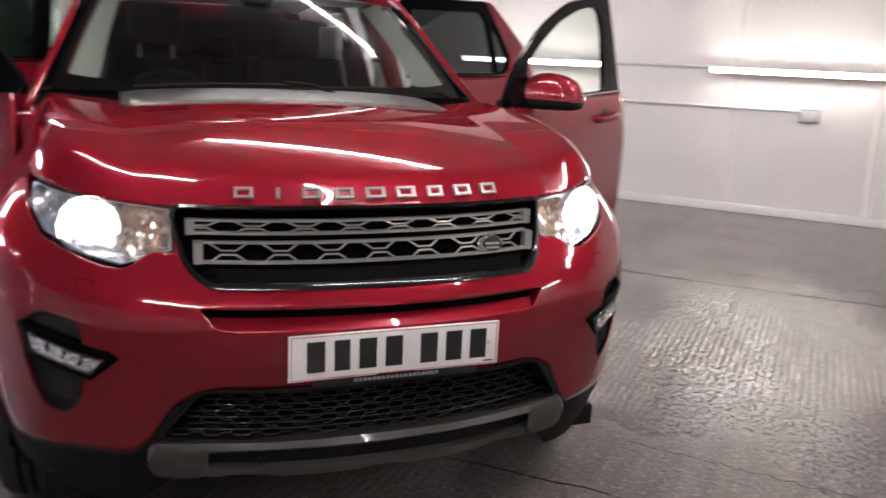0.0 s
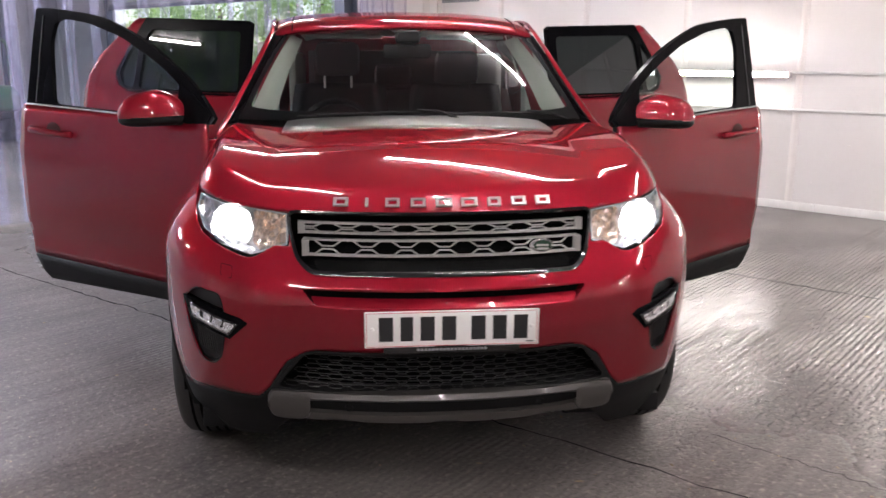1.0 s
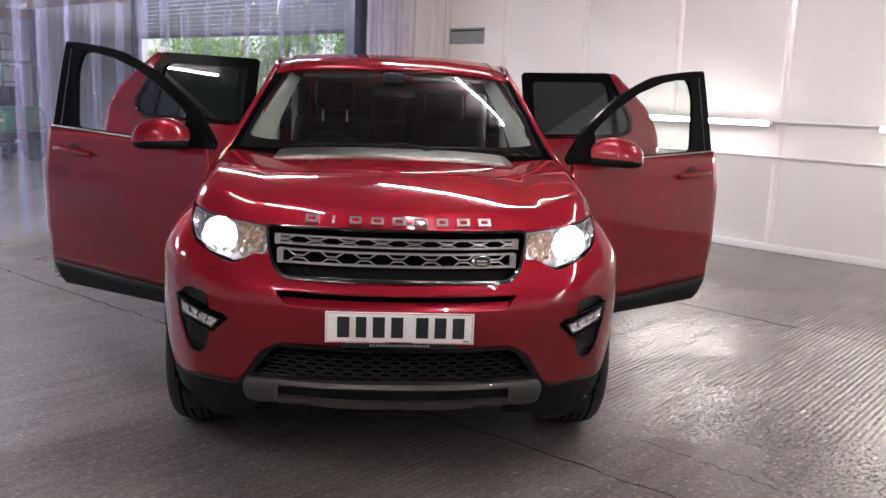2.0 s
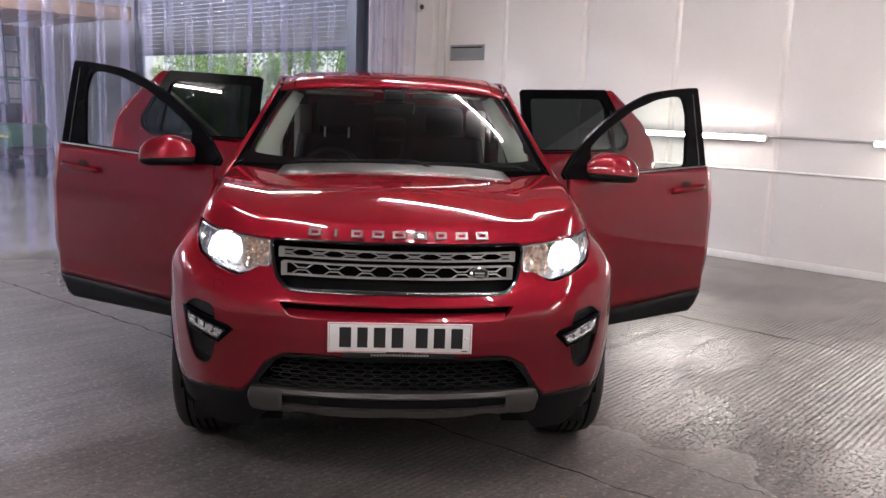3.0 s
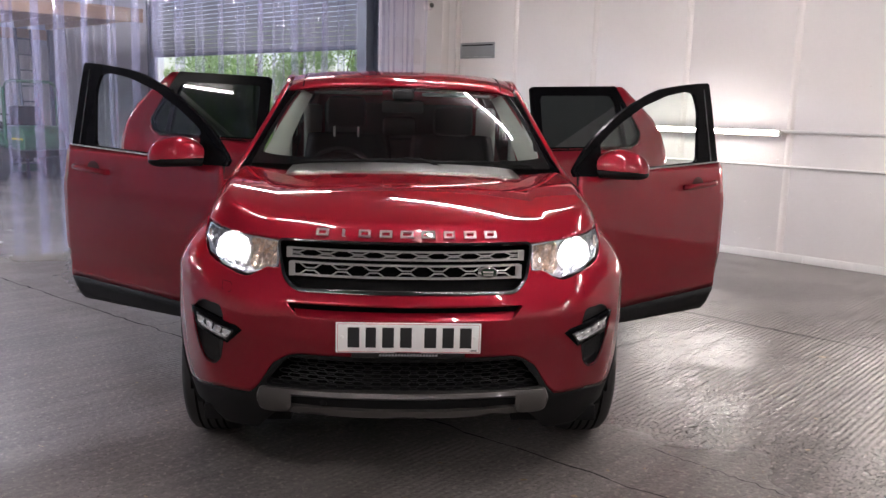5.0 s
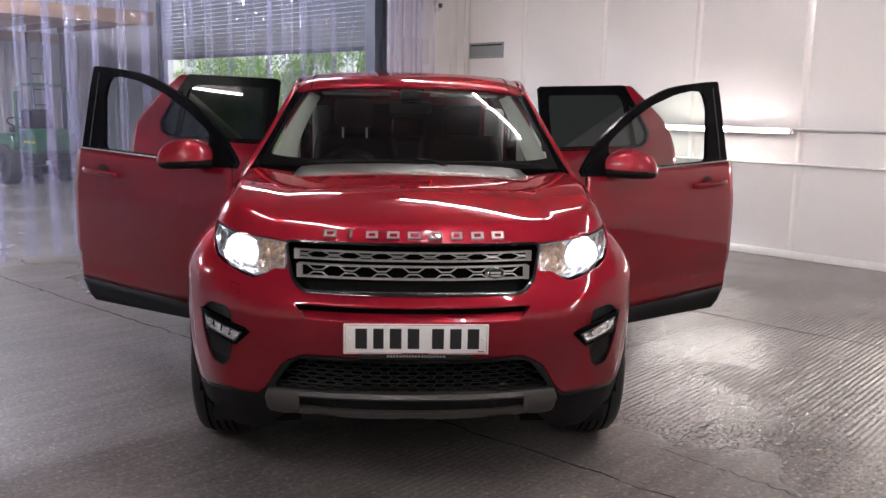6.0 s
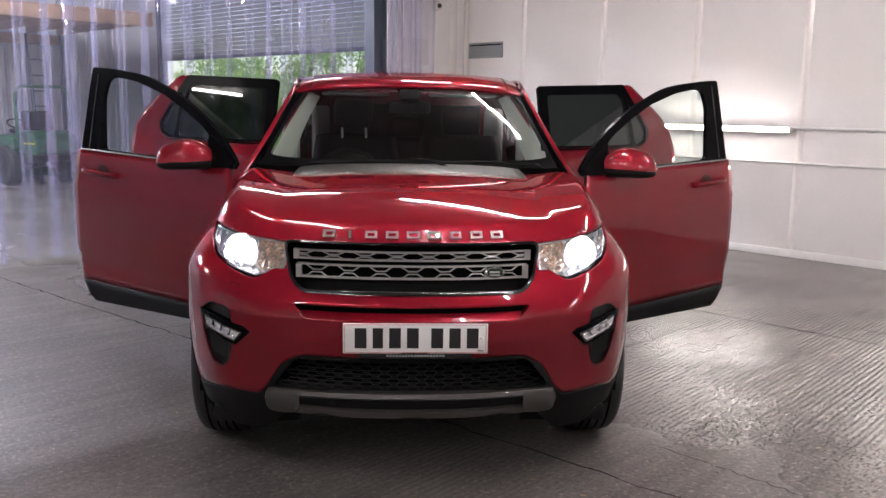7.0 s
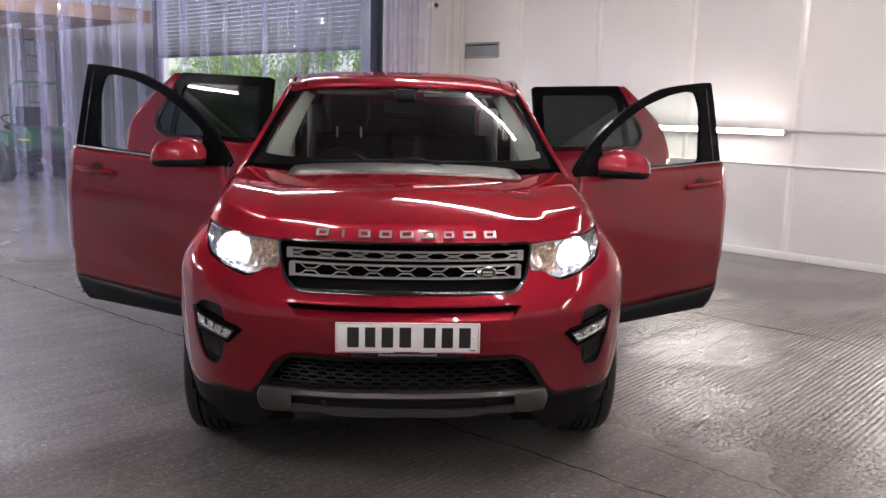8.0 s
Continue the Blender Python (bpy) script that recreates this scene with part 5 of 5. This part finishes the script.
        part("front_jamb", boxes(((min(s * .80, s * .915), 1.325, .40), (max(s * .80, s * .915), 1.40, 1.12)), bevel=.01), RED, car)
    # rear body
    sec = [(.87, .26), (.925, .42), (.948, .62), (.950, .85), (.93, 1.05), (.905, 1.14), (.84, 1.36), (.745, 1.56), (.70, 1.635)]
    for s in (-1, 1):
        bm = bmesh.new()
        def quarter(a, b):
            y = 3.28 + 1.22 * b
            k = a * 8
            i = min(int(k), 7)
            p = Vector(sec[i]).lerp(Vector(sec[i + 1]), k - i)
            pull = np.interp(y, [3.28, 3.9, 4.3, 4.5], [0, .01, .06, .16])
            yy = y - .12 * max(0, a - .6) * 2.5 * b
            return (s * (p[0] - pull * (1 if a < .7 else .5)), yy, p[1])
        sheet(bm, quarter, 32, 24)
        arch_hole(bm, 3.62, .385)
        part("rear_quarter", bm, RED, car, "glossy red rear quarter panel", smooth=60, thick=.008, out=(s, 0, 0))
        part("quarter_glass", boxes(((min(s * .80, s * .835), 3.75, 1.25), (max(s * .80, s * .835), 4.2, 1.47)), bevel=.01), GLOSS, car)
        for cy in (.92, 3.62):
            bm = bmesh.new()
            pts = []
            for k in range(25):
                t = -.35 + (math.pi + .7) * k / 24
                y, z = cy + .392 * math.cos(t), max(.37 + .392 * math.sin(t), .25)
                pts.append((s * ((side_x(y, z) if cy < 1 else .946) + .002), y, z))
            last = None
            for k, p in enumerate(pts):
                d = Vector((0, p[1] - cy, p[2] - .37)).normalized()
                ring = [bm.verts.new(Vector(p) + d * u + Vector((s * w, 0, 0))) for u, w in ((-.022, -.06), (-.016, .0), (.0, .004), (.016, .003), (.020, -.02))]
                if last:
                    for j in range(4):
                        bm.faces.new((last[j], ring[j], ring[j + 1], last[j + 1]))
                last = ring
            part("arch_trim", bm, BLACK, car, "black plastic wheel arch trim", smooth=60)
            bm = bmesh.new()
            sheet(bm, lambda a, b: (s * (.60 + .29 * b), cy + .40 * math.cos(math.pi * a * 1.1 - .15), .37 + .40 * math.sin(math.pi * a * 1.1 - .15)), 20, 2)
            # liner near-black, with the shade inside the arch in its colour
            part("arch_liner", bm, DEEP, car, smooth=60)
    bm = bmesh.new()
    sheet(bm, lambda a, b: ((2 * a - 1) * np.interp(b, [0, .2, .6, .75, 1], [.74, .80, .80, .75, .66]), 4.50 + .07 * (1 - (2 * a - 1) ** 2) - .16 * max(0, b - .6) * 2.5, .28 + 1.35 * b), 20, 16)
    part("tailgate", bm, RED, car, "glossy red tailgate", smooth=60, thick=.03, out=(0, 1, 0))
    part("rear_window", boxes(((-.60, 4.50, 1.18), (.60, 4.515, 1.50)), bevel=.004), GLOSS, car)
    part("boot_lining", boxes(((-.62, 4.28, .5), (.62, 4.33, 1.52)), bevel=.01), DASH, car)
    part("rear_bumper", boxes(((-.86, 4.42, .28), (.86, 4.60, .58)), bevel=.05), BLACK, car)
    for s in (-1, 1):
        part("tail_light", boxes(((min(s * .66, s * .84), 4.42, .92), (max(s * .66, s * .84), 4.56, 1.12)), bevel=.02), mat("tail_red", (.35, .01, .01), .15, coat=1), car)
    # underbody, bulkhead and engine near-black: shade under the body in the colour
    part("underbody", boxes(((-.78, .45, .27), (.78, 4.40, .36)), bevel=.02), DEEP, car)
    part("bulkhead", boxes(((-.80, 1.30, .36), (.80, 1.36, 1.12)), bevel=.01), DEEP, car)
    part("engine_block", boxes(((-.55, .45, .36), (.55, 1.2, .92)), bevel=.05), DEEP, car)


def build_cabin(car):
    bm = bmesh.new()
    def dash(a, b):
        x = (2 * a - 1) * .80
        prof = spline([(1.42, 1.14), (1.60, 1.155), (1.80, 1.14), (1.93, 1.09), (1.98, 1.0), (1.95, .86), (1.88, .70)], 4)
        y, z = prof[min(int(b * 24), len(prof) - 1)]
        return (x, y + .05 * (x / .8) ** 2, z + (.03 * math.exp(-((x + .36) / .17) ** 2) if 1.6 < y else 0))
    sheet(bm, dash, 40, 24)
    part("dashboard", bm, DASH, car, "dark moulded dashboard", smooth=60)
    part("console", boxes(((-.14, 1.85, .36), (.14, 2.75, .68)), bevel=.03), DASH, car)
    part("cabin_floor", boxes(((-.80, 1.36, .361), (.80, 4.30, .40))), DASH, car)
    # steering wheel
    sw = sub("steering_wheel", car, pose(-.36, 2.02, 1.065, 68, 0, 0))
    bm = bmesh.new()
    tube(bm, [(.195 * math.cos(t), .195 * math.sin(t), 0) for t in [2 * math.pi * k / 36 for k in range(36)]], .016, 8, True)
    part("rim", bm, GLOSS, sw, "black leather steering wheel rim")
    part("boss", boxes(((-.085, -.07, -.02), (.085, .06, .03)), bevel=.02), DASH, sw)
    for a in (0, 180, 270):
        m = pose(0, 0, 0, 0, 0, a)
        bm = boxes(((.07, -.02, -.012), (.178, .02, .004)), bevel=.004)
        bmesh.ops.transform(bm, matrix=m, verts=bm.verts)
        part("spoke", bm, SILVER, sw)
    seat = None
    for x in (-.36, .36):
        m = pose(x, 2.28, .40)
        if seat is None:
            seat = sub("front_seat", car, m)
            bm = bmesh.new()
            sheet(bm, lambda a, b: ((2 * a - 1) * .26, .02 + .50 * b, .24 + .05 * abs(2 * a - 1) ** 3 - .06 * (2 * b - 1) ** 6 + .03 * (1 - b)), 14, 14)
            part("cushion", bm, LEATHER, seat, smooth=60, thick=.16, out=(0, 0, 1))
            bm = bmesh.new()
            sheet(bm, lambda a, b: ((2 * a - 1) * (.26 - .05 * b ** 3), .50 + .16 * b - .05 * abs(2 * a - 1) ** 3, .26 + .655 * b), 14, 16)
            part("backrest", bm, LEATHER, seat, "black leather backrest", smooth=60, thick=.13, out=(0, -1, 0))
        else:
            c = copy_thing(seat, Matrix())
            c.matrix_local = m
    for x, up in ((-.371, .0), (.36, -.05)):
        part("headrest", boxes(((x - .135, 2.88, 1.355 + up), (x + .135, 2.99, 1.56 + up)), bevel=.045), LEATHER, car)
        for q in (-.081, .081):
            bm = bmesh.new()
            tube(bm, [(x + q, 2.93, 1.285), (x + q, 2.93, 1.37)], .007, 8)
            # same posts twice: one pair pale as if lit, the other dark
            part("headrest_post", bm, POST if up == 0 else DASH, car, "chrome post, its shine put into a pale colour" if up == 0 else "")
    bs = sub("rear_bench", car, pose(0, 3.15, .40))
    part("cushion", boxes(((-.66, 0, .10), (.66, .50, .28)), bevel=.06), LEATHER, bs)
    bm = boxes(((-.66, .46, .24), (.66, .60, .86)), bevel=.06)
    part("backrest", bm, LEATHER, bs)
    for x in (-.42, 0, .42):
        part("headrest", boxes(((x - .13, .50, .87), (x + .13, .60, 1.02)), bevel=.04), LEATHER, bs)
    mi = sub("rear_view_mirror", car, pose(0, 2.02, 1.50))
    part("shell", boxes(((-.12, -.02, -.035), (.12, .02, .035)), bevel=.015), DASH, mi)
    part("sensor_box", boxes(((-.06, -.10, .035), (.06, .05, .10)), bevel=.02), DASH, mi)
    for s in (-1, 1):
        part("sun_visor", boxes(((min(s * .12, s * .52), 2.16, 1.565), (max(s * .12, s * .52), 2.32, 1.585)), bevel=.008), VENT, car)
        part("grab_trim", boxes(((min(s * .64, s * .69), 3.2, .9), (max(s * .64, s * .69), 4.2, 1.5)), bevel=.03), TRIM, car)


def clip(bm, poly):
    poly = ccw(poly)
    for a, b in zip(poly, poly[1:] + poly[:1]):
        bmesh.ops.bisect_plane(bm, geom=bm.verts[:] + bm.edges[:] + bm.faces[:], dist=1e-6, plane_co=(a[0], 0, a[1]), plane_no=(b[1] - a[1], 0, -(b[0] - a[0])), clear_outer=True)
    return bm


def door_sheet(poly, xfn, seg=.04, holes=()):
    """Sheet inside a convex outline in (y, z), bulged by xfn; holes are convex outlines."""
    ys, zs = [p[0] for p in poly], [p[1] for p in poly]
    bm = bmesh.new()
    sheet(bm, lambda a, b: (min(ys) + a * (max(ys) - min(ys)), 0, min(zs) + b * (max(zs) - min(zs))), max(2, int((max(ys) - min(ys)) / seg)), max(2, int((max(zs) - min(zs)) / seg)))
    clip(bm, poly)
    for h in holes:
        cut(bm, h)
    for v in bm.verts:
        v.co = (xfn(v.co.x, v.co.z), v.co.x, v.co.z)
    return bm


def skin_x(y, z):
    """Outward bulge of a door: crease lines, tuck to the sill, lean of the window frame."""
    x = np.interp(z, [.28, .40, .46, .50, .56, .63, .75, .95, 1.02, 1.045, 1.10, 1.17, 1.21, 1.70], [-.028, .004, .021, .010, .012, .023, .024, .024, .020, .013, .008, -.001, -.014, -.115])
    return float(x)


def build_door(car, s, rear):
    """One open door. s: side."""
    hinge, turn = {(1, False): ((.952, 1.33), -50.9), (-1, False): ((-.952, 1.33), 50.2), (1, True): ((.945, 2.50), -58), (-1, True): ((-.945, 2.50), 58.5)}[(s, rear)]
    d = sub("rear_door" if rear else "front_door", car, pose(hinge[0], hinge[1], 0 if s > 0 else .015, 0, 0, turn))
    X = lambda y, z: s * skin_x(y, z)
    if not rear:
        L = 1.325
        red = [(-.085, .50), (-.03, .44), (L - .04, .44), (L - .008, .56), (L, .70), (L + .004, 1.0), (L - .002, 1.19), (L - .012, 1.214), (-.02, 1.178), (-.07, 1.176), (-.085, 1.09)]
        low = [(.03, .36), (.02, .437), (L - .045, .437), (L - .07, .345), (L - .115, .308)]
        frame_o = [(-.105, 1.172), (1.288, 1.216), (1.291, 1.55), (1.285, 1.682), (1.268, 1.690)] + [tuple(p) for p in spline([(1.17, 1.684), (.98, 1.666), (.765, 1.637), (.58, 1.585), (.36, 1.505), (.16, 1.405), (.02, 1.320), (-.09, 1.228)], 3)] + [(-.118, 1.198)]
        window = rounded(ccw([(.105, 1.193), (1.055, 1.220), (1.13, 1.52), (1.105, 1.622), (1.0, 1.628), (.81, 1.601), (.56, 1.535), (.345, 1.447), (.20, 1.376), (.112, 1.322)]), .035, 3)
        holes, panes = [window], [window]
        pane = PANE
    else:
        L = 1.175
        red = [(.0, .50), (.02, .44), (.62, .44), (.86, .62), (1.02, .86), (1.13, 1.02), (1.168, 1.14), (1.175, 1.24), (1.148, 1.345), (1.07, 1.455), (.94, 1.560), (.80, 1.664), (.77, 1.676), (-.04, 1.640), (-.06, 1.24)]
        low = [(.03, .36), (.02, .437), (.61, .437), (.56, .35)]
        frame_o = [(-.085, 1.235), (.83, 1.258), (.895, 1.288), (.928, 1.36), (.845, 1.50), (.735, 1.656), (.71, 1.678), (-.045, 1.648), (-.075, 1.63)]
        window = rounded(ccw([(-.01, 1.262), (.735, 1.266), (.705, 1.56), (.665, 1.612), (.0, 1.592)]), .03, 3)
        corner = rounded(ccw([(.775, 1.270), (.82, 1.272), (.872, 1.300), (.898, 1.358), (.828, 1.480), (.745, 1.575)]), .02, 3)
        holes, panes = [window, corner], [window, corner]
        pane = TINT
    gap = [[(-.3, 1.252), (.826, 1.256), (.892, 1.286), (.925, 1.358), (.842, 1.498), (.728, 1.656), (.70, 1.75), (-.3, 1.75)]] if rear else []
    part("skin", door_sheet(ccw(red), X, .04, gap), RED, d, "glossy red door skin", smooth=40, thick=.012, out=(s, 0, 0))
    part("sill_trim", door_sheet(ccw(low), lambda y, z: s * (skin_x(y, z) + .010)), BLACK, d, "black plastic door trim", smooth=40, thick=.02, out=(s, 0, 0))
    # window frame
    o = ccw(frame_o)
    bm = door_sheet(o, X, .03, holes)
    part("window_frame", bm, FRAME, d, "satin black window frame", smooth=40, push=(-s * .020, 0, 0))
    for w in panes:
        part("pane", door_sheet(ccw(list(w)), lambda y, z: s * (skin_x(y, z) - .014), .08), pane, d, "dark privacy glass" if rear else "clear side glass", smooth=180)
    # bright waist strip
    bm = bmesh.new()
    waist = lambda y: np.interp(y, [0, L], [1.180, 1.217] if not rear else [1.240, 1.256])
    tube(bm, [(s * (skin_x(0, 1.212) + .004), y, waist(y)) for y in np.linspace(.05, L - .04 if not rear else .82, 12)], .0045, 6)
    part("waist_strip", bm, SILVER if not rear else FRAME, d, "thin bright waist strip" if not rear else "")
    if not rear:
        bm = bmesh.new()
        tube(bm, [(s * (skin_x(0, z) + .002), 1.205 + .02 * (z - 1.22), z) for z in np.linspace(1.225, 1.65, 8)], .003, 6)
        part("post_strip", bm, MESH, d)
    # inner panel and lining
    inner = [(.03, .40), (L - .06 if not rear else .6, .40), (L - .06 if not rear else L - .1, .9), (L - .06 if not rear else L - .08, 1.17), (.03, 1.17)]
    part("lining", door_sheet(ccw(inner), lambda y, z: s * (skin_x(y, z) - .055), .1), DASH, d, "dark door lining", smooth=40, thick=.05, out=(s, 0, 0))
    part("armrest", boxes(((min(-s * .17, -s * .10), .25, .80), (max(-s * .17, -s * .10), .85, .88)), bevel=.02), TRIM, d)
    # handle with its finger recess
    # handle, over a darker red disc that paints its finger recess in shade
    hy = 1.065 if not rear else L - .20
    hd = sub("handle", d)
    bm = bmesh.new()
    lathe(bm, [(0, .002), (.05, .0022), (.062, .0005)], pose(s * skin_x(hy, 1.09), hy - .03, 1.088, 0, s * 90) @ Matrix.Diagonal((.75, 1, 1, 1)), 24)
    part("recess_shade", bm, mat("shaded_recess_red", (.05, .002, .004), .6, .0, .0, spec=.15), hd)
    bm = bmesh.new()
    pts = spline([(.012, hy - .19, 1.080), (.032, hy - .16, 1.082), (.045, hy - .02, 1.089), (.038, hy + .11, 1.094), (.014, hy + .14, 1.095)], 5)
    last = None
    for x, y, z in pts:
        ring = [bm.verts.new((s * (skin_x(y, 1.09) + x + .011 * math.cos(t)), y, z + .016 * math.sin(t))) for t in [2 * math.pi * k / 10 for k in range(10)]]
        if last:
            for j in range(10):
                bm.faces.new((last[j], ring[j], ring[(j + 1) % 10], last[(j + 1) % 10]))
        else:
            bm.faces.new(ring)
        last = ring
    bm.faces.new(last[::-1])
    part("grip", bm, RED, hd, smooth=60)
    if not rear:
        part("sail", door_sheet(ccw([(-.08, 1.175), (.05, 1.170), (.118, 1.19), (.124, 1.340), (.04, 1.300), (-.10, 1.210)]), lambda y, z: s * (skin_x(y, z) + .005), .06), FRAME, d, "black mirror mount", smooth=40, push=(-s * .03, 0, 0))
        inv = pose(hinge[0], hinge[1], 0, 0, 0, turn).inverted()
        mr = sub("door_mirror", d)

        def shell(prof):
            bm = bmesh.new()
            # ellipsoidal shell, flat behind
            sheet(bm, prof, 28, 14)
            bmesh.ops.remove_doubles(bm, verts=bm.verts, dist=1e-5)
            bmesh.ops.transform(bm, matrix=inv, verts=bm.verts)
            return bm
        cx, z0 = 1.130, 1.200

        def reach(u):
            """How far the housing bulges forward, blunt at the outer end."""
            return .118 * max(0, 1 - abs(u) ** 3.2) ** .5 * (1 - .45 * max(0, -u))

        def cap(a, b):
            u, f = 2 * a - 1, b * math.pi / 2
            top = .112 * (max(0, 1 - .25 * u - .75 * u ** 3.2) ** .6 if u > 0 else max(0, 1 - abs(u) ** 1.9) ** .85)
            return (s * (cx + .163 * u), 1.435 - reach(u) * (math.cos(f) ** .5 - .16 * math.sin(f) * math.cos(f)), z0 - .006 * u + top * math.sin(f) ** .8)
        part("cap", shell(cap), RED, mr, "glossy red mirror cap", smooth=60)

        def under(a, b):
            u, f = 2 * a - 1, b * math.pi / 2
            low = .040 * max(0, 1 - abs(u) ** 5) ** .5
            return (s * (cx - .004 + .164 * u), 1.437 - (reach(u) + .002) * math.cos(f) ** .6, z0 - .003 - .006 * u - low * math.sin(f) ** .7)
        part("lower_shell", shell(under), BLACK, mr, "black lower mirror shell", smooth=60)
        bm = bmesh.new()
        sheet(bm, lambda a, b: (s * (cx - .115 + .225 * a), 1.433, 1.172 + .098 * b), 4, 3)
        bmesh.ops.transform(bm, matrix=inv, verts=bm.verts)
        part("mirror_glass", bm, CHROME, mr, thick=.004)
        bm = bmesh.new()
        box(bm, (min(s * .89, s * 1.04), 1.375, 1.162), (max(s * .89, s * 1.04), 1.435, 1.198), bevel=.012)
        bmesh.ops.transform(bm, matrix=inv, verts=bm.verts)
        part("arm", bm, BLACK, mr, smooth=60)


def build_car():
    car = thing("car", "red metallic off-road car with all four doors open and headlights lit", "car")
    build_front(car)
    build_bonnet(car)
    build_top(car)
    build_cabin(car)
    first = None
    for x, y in ((.83, .92), (-.83, .92), (.83, 3.62), (-.83, 3.62)):
        w = wheel_at(car, x, y, first)
        first = first or w
    for s in (1, -1):
        for rear in (False, True):
            build_door(car, s, rear)


build_room()
build_hall()
build_car()
build_litter()
build_curtain()
